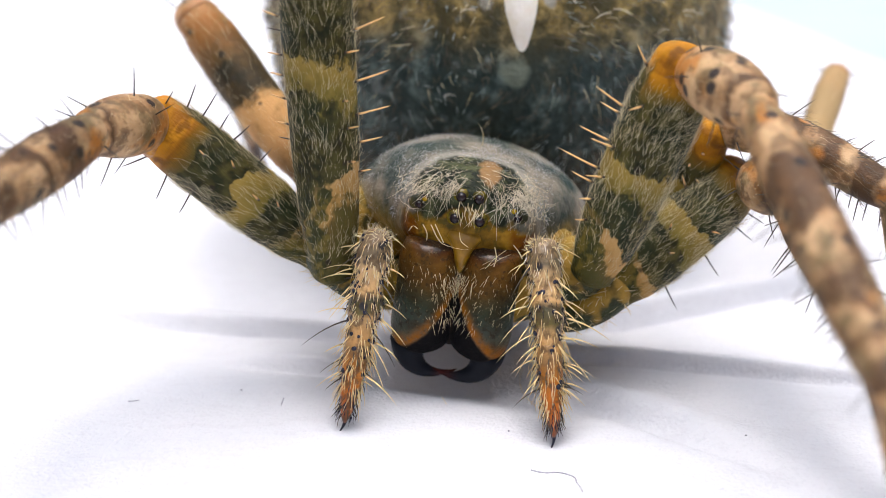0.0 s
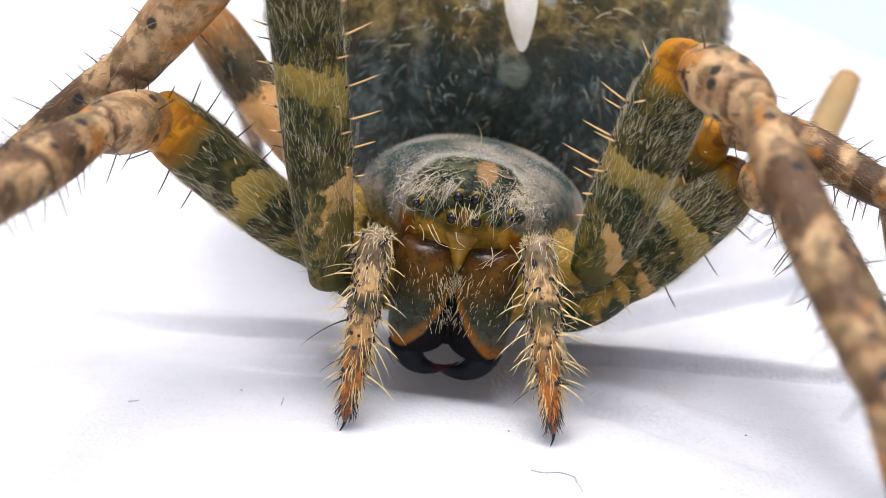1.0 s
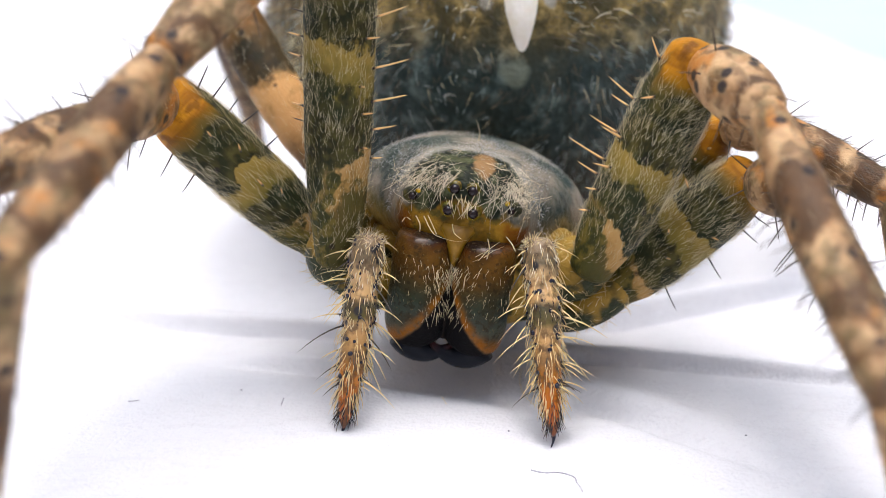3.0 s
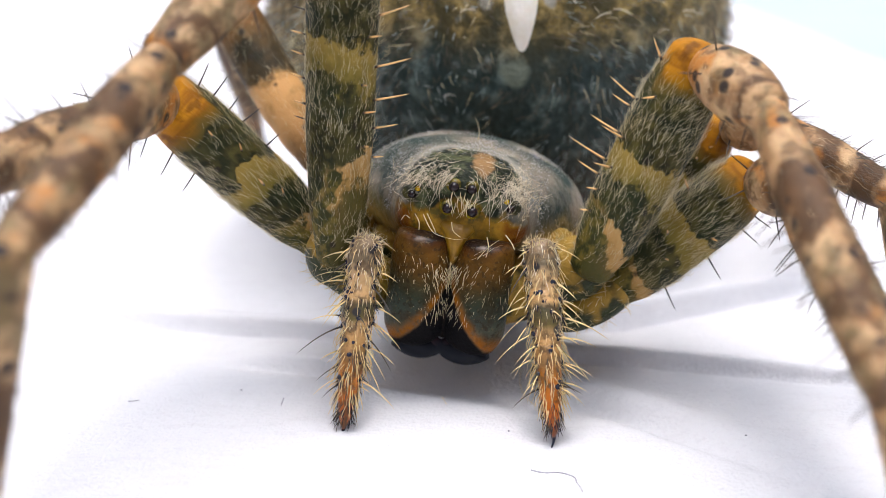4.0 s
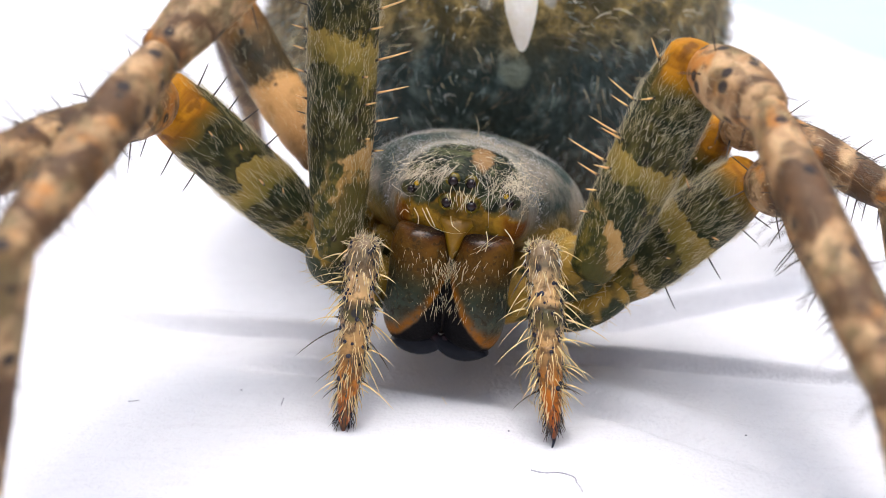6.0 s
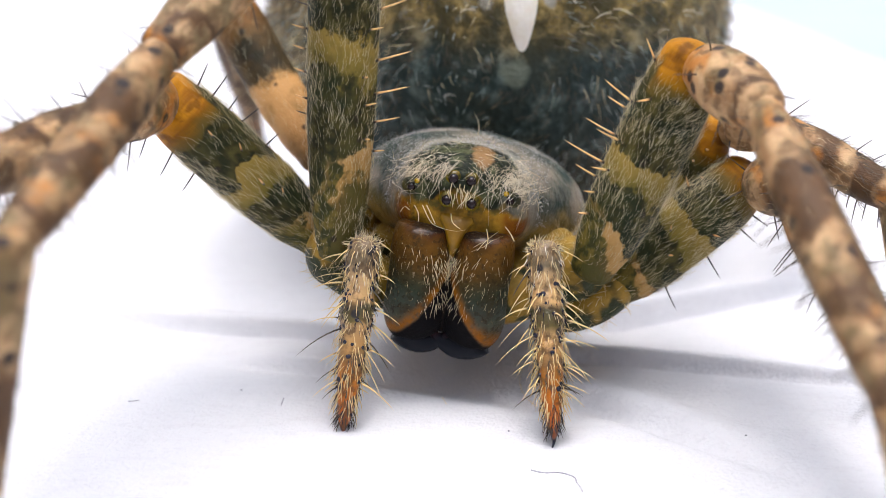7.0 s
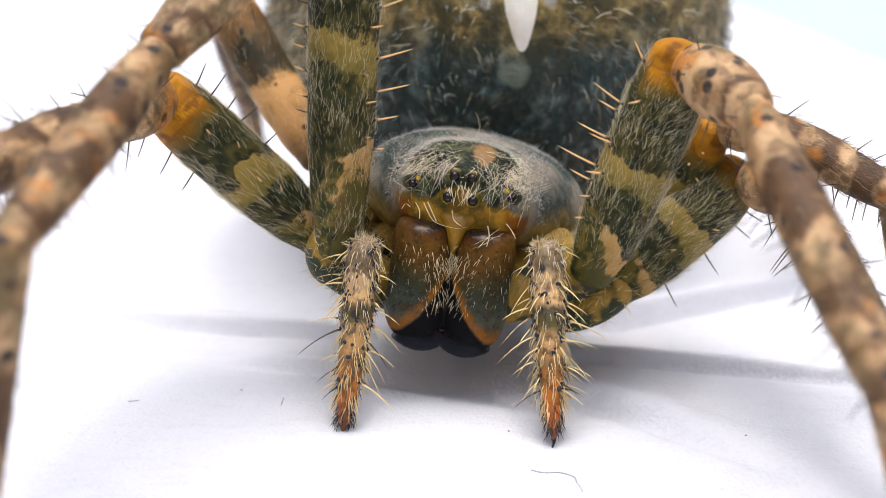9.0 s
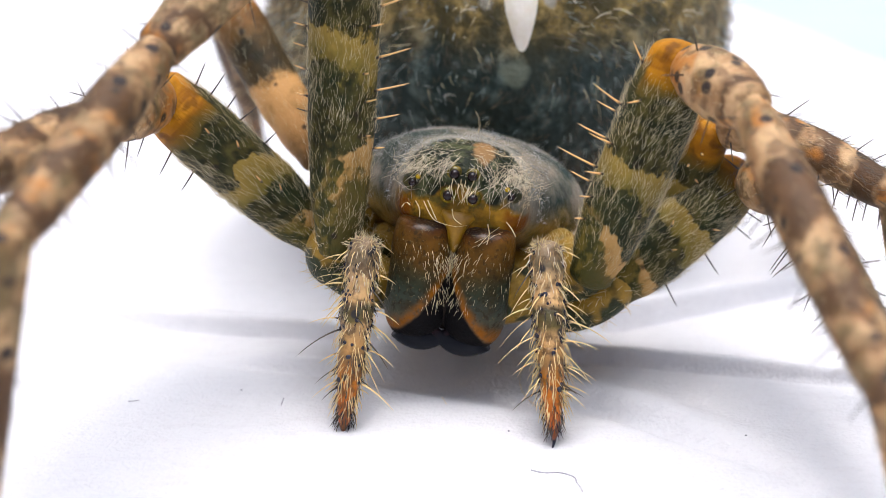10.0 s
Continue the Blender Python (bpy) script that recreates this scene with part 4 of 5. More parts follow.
LEFT_SECOND = dict(SHIN_SPINES)
LEFT_SECOND["femur"] = [(0.72, 10, 0.3, 0.8, 0), (0.58, 25, 0.3, 0.7, 0), (0.40, 8, 0.35, 0.7, 0), (0.30, 20, 0.3, 0.6, 0)]
LEFT_SECOND["femur_dark"] = [(0.92, 88, 0.55, 0.3, 0), (0.84, 85, 0.6, 0.1, 0), (0.66, 90, 0.5, -0.2, 0), (0.5, 90, 0.4, -0.1, 0), (0.74, 95, 0.4, 0.1, 0),
                             (0.92, -80, 0.6, 0.5, 0), (0.80, -85, 0.6, -0.3, 0), (0.66, -85, 0.5, -0.2, 0)]

RIGHT_FRONT = dict(SHIN_SPINES)
RIGHT_FRONT["femur"] = [(0.93, -85, 0.5, 0.9, 0), (0.74, -82, 0.75, 0.25, 0), (0.70, -95, 0.5, 0.1, 0), (0.585, -80, 0.75, 0.1, 0), (0.58, -60, 0.65, 0.1, 0),
                        (0.455, -82, 0.95, 0.1, 0), (0.45, -55, 0.5, -0.1, 0), (0.385, -85, 0.55, 0.1, 0), (0.34, -60, 0.35, -0.2, 0), (0.24, -60, 0.3, -0.2, 0),
                        (0.80, -40, 0.45, -0.3, 0)]

RIGHT_SECOND = dict(SHIN_SPINES)
RIGHT_SECOND["femur"] = [(0.62, 30, 0.3, 0.2, 0), (0.7, -60, 0.35, 0.2, 0), (0.45, -20, 0.3, 0.1, 0), (0.35, 10, 0.3, 0.1, 0)]
RIGHT_SECOND["femur_dark"] = [(0.55, 88, 0.6, -0.2, 0), (0.8, 88, 0.5, 0.1, 0), (0.25, 90, 0.6, -0.3, 0), (0.9, 80, 0.45, 0.2, 0)]


# prosoma: origin between the front middle eyes; x across, y backwards, z up
FACE = Vector((0.35, -0.54, 4.30))
PIVOT = Vector((0.9, 4.6, 3.6))
PROSOMA = [(0.0, 1.6, -0.78), (0.5, 1.28, -0.78), (1.0, 0.92, -0.78), (1.5, 0.74, -0.745), (2.0, 0.60, -0.66), (2.5, 0.37, -0.43), (4.0, 0.0, -0.155), (4.5, 0.0, -0.10),
           (5.0, 0.0, 0.0), (5.5, -0.18, 0.105), (7.0, -0.12, 0.37), (7.5, 0.0, 0.44), (8.0, 0.10, 0.475), (8.5, 0.12, 0.49), (9.0, 0.12, 0.545), (9.5, 0.06, 0.58), (10.0, 0.12, 0.65)]


def prosoma_pose(turn, pitch):
    """World pose of the front body at a given turn and nose-up pitch in degrees."""
    rest = Matrix.Translation(FACE) @ pose(0, 0, 0, 0, 7.5, -5.0)
    swing = Matrix.Translation(PIVOT) @ pose(0, 0, 0, -pitch * 3.4, 0, turn) @ Matrix.Translation(-PIVOT)
    m = swing @ rest
    m.translation = m.translation * MM
    return m


PROSOMA_ROWS = [(t, prosoma_pose(a, b)) for t, a, b in PROSOMA]

# half width, top and bottom of the carapace along its length
SHIELD = [(-0.14, 0.80, 0.30, -0.70), (0.0, 1.12, 0.55, -0.95), (0.25, 1.30, 0.74, -1.08), (0.6, 1.42, 0.86, -1.22), (1.1, 1.70, 0.87, -1.45),
          (1.7, 2.08, 0.84, -1.65), (2.3, 2.40, 0.78, -1.75), (3.0, 2.48, 0.62, -1.75), (3.7, 2.1, 0.5, -1.6), (4.3, 1.5, 0.1, -1.3), (4.8, 0.9, -0.2, -0.9)]


def shield_ring(y, w, top, bot, m=56):
    mid = bot + (top - bot) * 0.36
    ring = []
    for j in range(m):
        a = 2 * math.pi * j / m
        c, s = math.cos(a), math.sin(a)
        x = w * (1.07 if c > 0 else 0.98) * math.copysign(abs(c) ** 0.94, c)
        z = mid + (top - mid) * math.copysign(abs(s) ** 0.92, s) if s > 0 else mid + (mid - bot) * s
        ring.append((x, y + (0.12 * abs(c) if y < 0.4 else 0), z))
    return ring


def smooth_rows(rows, per=4):
    out = []
    for i in range(len(rows) - 1):
        a, b, c, d = (rows[max(0, min(len(rows) - 1, k))] for k in (i - 1, i, i + 1, i + 2))
        for k in range(per):
            u = k / per
            out.append(tuple(0.5 * (2 * q + (r - p) * u + (2 * p - 5 * q + 4 * r - s) * u * u + (3 * q - p - 3 * r + s) * u ** 3)
                             for p, q, r, s in zip(a, b, c, d)))
    return out + [rows[-1]]


def build_prosoma():
    g = Geo()
    rings = [shield_ring(*r) for r in smooth_rows(SHIELD)]
    g.loft(rings)
    shell = part("carapace", g, carapace_material(), spider, "grey-green hairy carapace with a golden brow")
    KEYED.append((shell, PROSOMA_ROWS))
    placed(shell, PROSOMA_ROWS[0][1])

    def on_shell(y, a):
        """A point of the shell at y, at the angle a from the top, and its outward way."""
        i = max(k for k, r in enumerate(SHIELD) if r[0] <= y)
        u = (y - SHIELD[i][0]) / (SHIELD[i + 1][0] - SHIELD[i][0])
        k = min(i * 4 + int(u * 4), len(rings) - 2)
        r = rings[k]
        w = (90 - a) / 360 * len(r)
        j = int(math.floor(w)) % len(r)
        v = w - math.floor(w)
        u = u * 4 - int(u * 4)
        n = (j + 1) % len(r)
        p = (Vector(r[j]) * (1 - v) + Vector(r[n]) * v) * (1 - u) + (Vector(rings[k + 1][j]) * (1 - v) + Vector(rings[k + 1][n]) * v) * u
        q = Vector(r[(j + 1) % len(r)]) - Vector(r[j - 1])
        e = Vector(rings[min(k + 1, len(rings) - 1)][j]) - Vector(rings[max(k - 1, 0)][j])
        nrm = q.cross(e).normalized()
        if nrm.dot(p - Vector((0, p.y, -0.3))) < 0:
            nrm = -nrm
        return p, nrm

    # eyes: two middle pairs and a touching pair on each side
    for x, y, z, r, lateral in ((-0.25, -0.21, 0.0, 0.105, 0), (0.25, -0.21, 0.0, 0.105, 0), (-0.18, -0.09, 0.42, 0.105, 0), (0.18, -0.09, 0.42, 0.105, 0),
                                (-1.0, 0.02, 0.10, 0.085, 1), (1.0, 0.02, 0.10, 0.085, 1), (-0.90, 0.02, 0.24, 0.055, 1), (0.90, 0.02, 0.24, 0.055, 1)):
        g = Geo()
        g.ball((0, 0, 0), r)
        eye = part("eye", g, M_eye_amber if lateral and z > 0.2 else M_eye, shell, "glossy amber side eye" if lateral and z > 0.2 else "glossy black eye")
        eye.location = Vector((x, y, z)) * MM
        g = Geo()
        g.ball((0, 0.13 if lateral else 0.10, -0.01), (r * 2.6, r * 1.3, r * 2.1) if lateral else (r * 1.65, r * 1.1, r * 1.6), 20, 12)
        mound = part("eye_mound", g, M_eye_dark if lateral else M_eye_ring, shell, "raised rim round an eye")
        mound.location = Vector((x, y, z)) * MM
    # clypeus wedge between the jaws
    g = Geo()
    g.loft([[(w * math.cos(a), -0.02 + d * math.sin(a), z) for a in [2 * math.pi * j / 24 for j in range(24)]] for w, d, z in
            ((0.34, 0.06, -0.34), (0.36, 0.16, -0.46), (0.27, 0.24, -0.58), (0.20, 0.28, -0.74), (0.14, 0.27, -0.95), (0.05, 0.16, -1.22))])
    part("clypeus", g, simple("clypeus_gold", (0.13, 0.068, 0.006), (0.27, 0.15, 0.018), 2, 0.4, 0.03, 0.05), shell, "golden wedge between the jaws")

    # black ball for the mouth parts, added to keep the gap behind the jaws dark
    g = Geo()
    g.ball((0, 0.16, -2.30), (0.42, 0.36, 0.66), 20, 14)
    part("mouth", g, M_mouth, shell, "black ball filling the dark gap between the jaws, for the mouth parts")

    # fine coat on the shield
    g = Geo()
    for _ in range(7500):
        y, a = rnd.uniform(0.75, 3.6), rnd.uniform(-92, 92)
        if y < 1.1 and abs(a) < 55 and rnd.random() < 0.7:
            continue
        p, nrm = on_shell(y, a)
        if noise.noise(p * 0.9 + Vector((3.3, 0, 0))) < rnd.uniform(-0.25, 0.35) and y > 1.0:
            continue
        way = nrm * rnd.uniform(0.15, 0.55) + Vector((-p.x * 0.25, -0.7, 0.1)) + Vector((rnd.gauss(0, 0.3), rnd.gauss(0, 0.25), rnd.gauss(0, 0.2)))
        g.hair(p - nrm * 0.01, way, rnd.uniform(0.08, 0.22), 0.0055, nrm * -0.2, 3, 3, 0.3)
    part("hair", g, M_coat, shell, "short pale coat on the carapace", "stuff")
    # long cream hairs in a wreath round the eyes
    g = Geo()
    for _ in range(2600):
        a = rnd.choice((rnd.gauss(-50, 13), rnd.gauss(-16, 12), rnd.gauss(40, 16), rnd.gauss(52, 10)))
        y = abs(rnd.gauss(0.45, 0.36)) + 0.05
        if y > 1.3 or abs(a) > 78 or (y < 0.16 and abs(a) > 40) or (-34 < a < 34 and 0.25 < y < 1.0 and rnd.random() < 0.6):
            continue
        p, nrm = on_shell(y, a)
        mid = Vector((0.42 if p.x > 0 else -0.42, -0.35, -0.02))
        way = (mid - p).normalized() * 1.0 + nrm * rnd.uniform(0.05, 0.4) + Vector((rnd.gauss(0, 0.3), rnd.gauss(0, 0.15), rnd.gauss(0, 0.25)))
        g.hair(p - nrm * 0.02, way, rnd.uniform(0.18, 0.62), rnd.uniform(0.004, 0.0085), nrm * rnd.uniform(-0.3, 0.05) + Vector((rnd.gauss(0, 0.35), 0, rnd.gauss(0, 0.35))), 3, 8, 0.4,
               rnd.uniform(0.03, 0.13), rnd.uniform(0, 6))
    part("hair", g, M_fuzz_wreath, shell, "long cream hairs round the eyes", "stuff")
    # a few long hairs hanging over the jaws, and one standing on the crown
    g = Geo()
    strands = (((-0.70, -0.12), (-0.52, -0.40), (-0.36, -0.50), (0.0, -0.54), (0.22, -0.48)), ((-0.62, -0.10), (-0.50, -0.30), (-0.40, -0.46)), ((-0.12, -0.2), (-0.06, -0.38), (0.1, -0.48)),
               ((-0.86, -0.14), (-0.76, -0.3), (-0.74, -0.46)), ((-0.95, -0.25), (-1.05, -0.2), (-1.12, -0.32)), ((0.50, -0.86), (0.66, -0.62), (0.86, -0.42)), ((0.42, -0.80), (0.62, -0.66), (0.9, -0.56)),
               ((0.66, -0.80), (0.68, -0.6), (0.62, -0.4)), ((0.60, -0.78), (0.76, -0.62), (0.95, -0.5)), ((0.98, -0.3), (1.1, -0.42), (1.2, -0.56)), ((0.38, -0.9), (0.58, -0.78), (0.66, -0.74)))
    for line in strands:
        rows = smooth_rows([(x, -0.42 - 0.16 * max(0.0, -z - 0.35), z) for x, z in line], 5)
        g.loft([[(x + 0.010 * math.cos(b), y + 0.010 * math.sin(b), z + 0.007 * math.cos(b + 1)) for b in (0, 1.57, 3.14, 4.71)] for x, y, z in rows])
    # crossing hairs between the middle eyes
    for _ in range(24):
        x, z = rnd.uniform(-0.30, 0.34), rnd.uniform(0.12, 0.40)
        g.hair((x, -0.22, z), (-0.6 * x + rnd.gauss(0, 0.35), -0.35, -0.75), rnd.uniform(0.18, 0.42), 0.010, (rnd.gauss(0, 0.2), 0.25, 0), 4, 6, 0.35, 0.04, rnd.uniform(0, 6))
    p, nrm = on_shell(2.2, 2)
    g.hair(p, (0.25, 0.0, 1.0), 0.5, 0.014, (-0.55, 0.1, 0.0), 4, 6, 0.35)
    part("long_hair", g, M_fuzz, shell, "long cream bristles over the jaws")

    # jaws
    for side in (-1, 1):
        rings = []
        prof = [(0.0, 0.30, 0.28, 0.04), (-0.06, 0.47, 0.42, 0.04), (-0.22, 0.55, 0.54, 0.04), (-0.7, 0.60, 0.62, 0.03), (-1.2, 0.61, 0.65, 0.0), (-1.7, 0.63, 0.62, -0.01),
                (-2.1, 0.64, 0.58, -0.01), (-2.4, 0.60, 0.51, -0.02), (-2.65, 0.48, 0.42, -0.01), (-2.8, 0.30, 0.26, 0.02), (-2.85, 0.09, 0.09, 0.03)]
        for z, w, d, ox in smooth_rows(prof, 4):
            w *= 1.06
            z *= 0.915
            ring = []
            for j in range(32):
                a = 2 * math.pi * j / 32
                x = w * math.cos(a)
                y = d * math.sin(a)
                if x * side < 0:
                    x *= 0.92 + 0.06 * min(1.0, max(0.0, -z - 1.6))     # flatter inner face where the two jaws meet
                inner = min(1.0, max(0.0, 0.30 - x * side))
                ring.append((x + ox * side, y, z + 0.20 * inner * min(1.0, max(0.0, (-z - 1.9) / 1.0))))
            rings.append(ring)
        g = Geo()
        g.loft(rings)
        jaw = part("chelicera", g, chelicera_material("jaw_left" if side < 0 else "jaw_right", side), spider, "glossy amber and grey-green jaw with an orange stripe")
        at = pose(0.60 * side * MM, 0.08 * MM, -0.60 * MM, 0, 0, 0)
        KEYED.append((jaw, [(t, m @ at) for t, m in PROSOMA_ROWS]))
        placed(jaw, PROSOMA_ROWS[0][1] @ at)
        # bristles on the front of the jaw
        g = Geo()
        for _ in range(120):
            z = rnd.choice((rnd.uniform(-1.7, -0.5), rnd.uniform(-1.05, -0.5)))
            a = rnd.uniform(190, 350)
            p = Vector((0.64 * math.cos(radians(a)), 0.60 * math.sin(radians(a)), z))
            if p.x * side > -0.15 and z < -1.45:
                continue
            g.hair(p * 0.99, (rnd.gauss(-0.35 * side * (1 if p.x * side < 0.1 else 0.4), 0.2), -0.45, -0.75), rnd.uniform(0.1, 0.26), 0.0075, (0, 0.1, -0.2), 3, 4, 0.3)
        for k in range(9):
            p = Vector((rnd.uniform(-0.5, -0.1) * side, -0.50, -0.65 - 0.95 * k / 8))
            g.hair(p, (rnd.uniform(-0.1, 0.45) * -side, -0.35, -0.9), rnd.uniform(0.2, 0.42), 0.009, (0, 0.1, 0.05), 4, 4, 0.3)
        own = random.Random(40 + side)
        for _ in range(90):
            a = radians(own.uniform(200, 340))
            z = own.uniform(-1.75, -0.35)
            if 0.64 * math.cos(a) * side > -0.1 and z < -1.5:
                continue
            g.hair((0.635 * math.cos(a), 0.60 * math.sin(a), z), (own.gauss(-0.25 * side, 0.3), -0.4, -0.8), own.uniform(0.06, 0.17), 0.006, (0, 0.1, -0.2), 3, 4, 0.3)
        part("bristles", g, M_fuzz, jaw, "short cream bristles", "stuff")
        # fang folded across the lower end
        g = Geo()
        n = 14
        rings = []
        for k in range(n):
            u = k / (n - 1)
            b0, b1, b2, b3 = (1 - u) ** 3, 3 * u * (1 - u) ** 2, 3 * u * u * (1 - u), u ** 3
            c = Vector((side * (0.02 * b0 + 0.06 * b1 - 0.42 * b2 - 1.05 * b3), 0.06 * b0 - 0.04 * b1 - 0.12 * b2 - (0.10 + 0.05 * side) * b3, -0.10 * b0 - 0.62 * b1 - 0.90 * b2 - 0.58 * b3))
            r = 0.40 * (1 - u) ** 1.2 + 0.016
            lean = 1.5 * min(1.0, u * 1.3)       # the section turns with the curve
            rings.append([(c.x + side * r * math.cos(b) * math.cos(lean), c.y + r * math.sin(b), c.z - r * math.cos(b) * math.sin(lean)) for b in [2 * math.pi * j / 14 for j in range(14)]])
        g.loft(rings)
        fang = part("fang", g, M_fang, jaw, "dark red curved fang")
        def fang_pose(o):
            return pose(0.20 * side * MM, -0.02 * MM, -2.27 * MM, 0, side * 44 * (1 - o), 0)
        FANGS.append((fang, [(t, fang_pose(o)) for t, o in ((0.0, 1.0), (0.5, 0.95), (1.0, 0.8), (1.5, 0.7), (2.0, 0.6), (2.5, 0.4), (3.3, 0.1), (4.0, 0.0), (10.0, 0.0))]))
        fang.matrix_basis = fang_pose(1.0)


FANGS = []
build_prosoma()


# ---- abdomen ----
ABD = Vector((1.42, 9.5, 6.15))


def abdomen_point(a, b):
    """Skin of the abdomen: a from the underside (0) to the top (180), b round the body."""
    s, c = math.sin(radians(a)), -math.cos(radians(a))
    x, y = s * math.cos(radians(b)), s * math.sin(radians(b))
    wide = 1 + 0.05 * c - 0.06 * y
    x = math.copysign(abs(x) ** 0.93, x)
    if x > 0:
        wide -= 0.14 * x * min(1.6, max(0.0, 6.0 * c - 0.9) / 0.7) ** 2      # rounded shoulder
    return Vector((5.85 * wide * x, 5.9 * y - 0.35 * c, 6.0 * math.copysign(abs(c) ** 0.95, c)))


def build_abdomen():
    g = Geo()
    g.loft([[abdomen_point(180 * i / 60, 360 * j / 90) for j in range(90)] for i in range(1, 60)])
    ob = part("abdomen", g, abdomen_material(), spider, "large dark blue-grey and gold mottled abdomen")
    m = Matrix.Translation(ABD * MM)
    placed(ob, m)
    # coat of hair on the side towards the head
    for count, mat, ln, th in ((3800, M_fuzz_limb, 0.50, 0.014), (3800, M_coat_blue, 0.42, 0.016), (5200, M_hair_dark, 0.5, 0.014)):
        g = Geo()
        for _ in range(count):
            a, b = rnd.uniform(45, 165), rnd.uniform(180, 360)
            p = abdomen_point(a, b)
            if mat is not M_hair_dark and noise.noise(p * 0.7 + Vector((count * 0.01, 0, 0))) < rnd.uniform(-0.4, 0.4):
                continue
            if mat is M_coat_blue and p.z > 1.5 or mat is M_fuzz_limb and p.z < rnd.uniform(-1.5, 1.5) and abs(p.x) < 4.0:
                continue
            if abs(p.x - 0.25) < 0.6 and p.z > -0.1:
                continue
            out = Vector((p.x / 36, p.y / 35, p.z / 36)).normalized()
            sway = noise.noise(p * 0.5) * 1.4
            way = out * rnd.uniform(0.35, 0.9) + Vector((sway + rnd.gauss(0, 0.2), 0.3, rnd.uniform(-0.9, 0.0)))
            g.hair(p - out * 0.03, way, ln * rnd.uniform(0.5, 1.2), th, out * -0.3, 3, 3, 0.3)
        part("hair", g, mat, ob, "soft hairs of the abdomen", "stuff")
    # white blotches: the long drop of the cross and its small neighbours
    def blotch(b0, a0, a1, w0):
        g = Geo()
        rings = []
        for i in range(21):
            u = i / 20
            w = w0 * min(1.0, u * 3.6 + 0.02) ** 0.6 * (0.85 + 0.15 * u)
            row = []
            for j in range(9):
                v = j / 8 * 2 - 1
                q = abdomen_point(a0 + (a1 - a0) * u, b0 + w * v)
                out = Vector((q.x / 36, q.y / 35, q.z / 36)).normalized()
                row.append(q + out * (0.06 * (1 - abs(v) ** 4) * min(1, u * 8) - 0.01))
            rings.append(row)
        verts = [p for r in rings for p in r]
        faces = [(i * 9 + j, i * 9 + j + 1, (i + 1) * 9 + j + 1, (i + 1) * 9 + j) for i in range(20) for j in range(8)]
        g.add(verts, faces)
        part("white_mark", g, M_mark, ob, "white drop-shaped mark of the cross")
    blotch(272.5, 92.5, 128, 3.4)
    # long pale bristles
    g = Geo()
    for _ in range(26):
        a, b = rnd.uniform(62, 120), rnd.uniform(225, 315)
        p = abdomen_point(a, b)
        out = Vector((p.x / 36, p.y / 35, p.z / 36)).normalized()
        g.hair(p, out + Vector((rnd.gauss(0, 0.7), 0, rnd.gauss(0.1, 0.6))), rnd.uniform(0.35, 0.62), 0.015, (0, 0, -0.4), 4, 5, 0.4)
    part("bristles", g, M_fuzz_white, ob, "scattered long pale bristles", "stuff")


build_abdomen()


# ---- underside and hips ----
def build_hips():
    g = Geo()
    g.ball((0, 0, 0), (2.5, 2.6, 1.05), 36, 20)
    placed(part("sternum", g, M_coxa, spider, "mottled underside of the front body"), pose(0.75 * MM, 2.1 * MM, 2.05 * MM))
    for x, y, z, r, tilt in ((-1.90, 0.1, 2.68, (1.00, 0.72, 0.58), 36), (-1.62, 0.7, 2.30, (1.12, 0.8, 0.54), 30), (-2.2, -0.1, 3.14, (0.64, 0.62, 0.76), 10),
                             (2.75, -0.05, 2.75, (0.8, 0.72, 0.66), -30), (3.15, 0.35, 2.0, (1.2, 0.9, 0.58), -30), (2.45, 0.75, 2.75, (0.5, 0.55, 0.6), -10),
                             (-0.85, 1.35, 2.75, (0.75, 0.5, 0.55), 20), (1.75, 1.2, 2.65, (0.7, 0.5, 0.55), -20), (3.6, 1.6, 2.1, (1.0, 0.8, 0.7), -20), (-2.2, 1.9, 3.3, (1.0, 0.8, 0.7), 20)):
        g = Geo()
        g.ball((0, 0, 0), r, 28, 16)
        hip = placed(part("coxa", g, M_coxa, spider, "mottled olive and gold hip"), pose(x * MM, y * MM, z * MM, 0, tilt, 0))
        h = Geo()
        for _ in range(170):
            v = Vector((rnd.gauss(0, 1), rnd.gauss(0, 1) - 0.6, rnd.gauss(0, 1))).normalized()
            p = Vector((v.x * r[0], v.y * r[1], v.z * r[2]))
            h.hair(p * 0.98, v * 0.4 + Vector((rnd.gauss(0, 0.4), -0.1, rnd.gauss(0.2, 0.4))), rnd.uniform(0.2, 0.4), 0.007, v * -0.2, 3, 3, 0.3)
        part("hair", h, M_fuzz, hip, "fine hairs on the hip", "stuff")


build_hips()


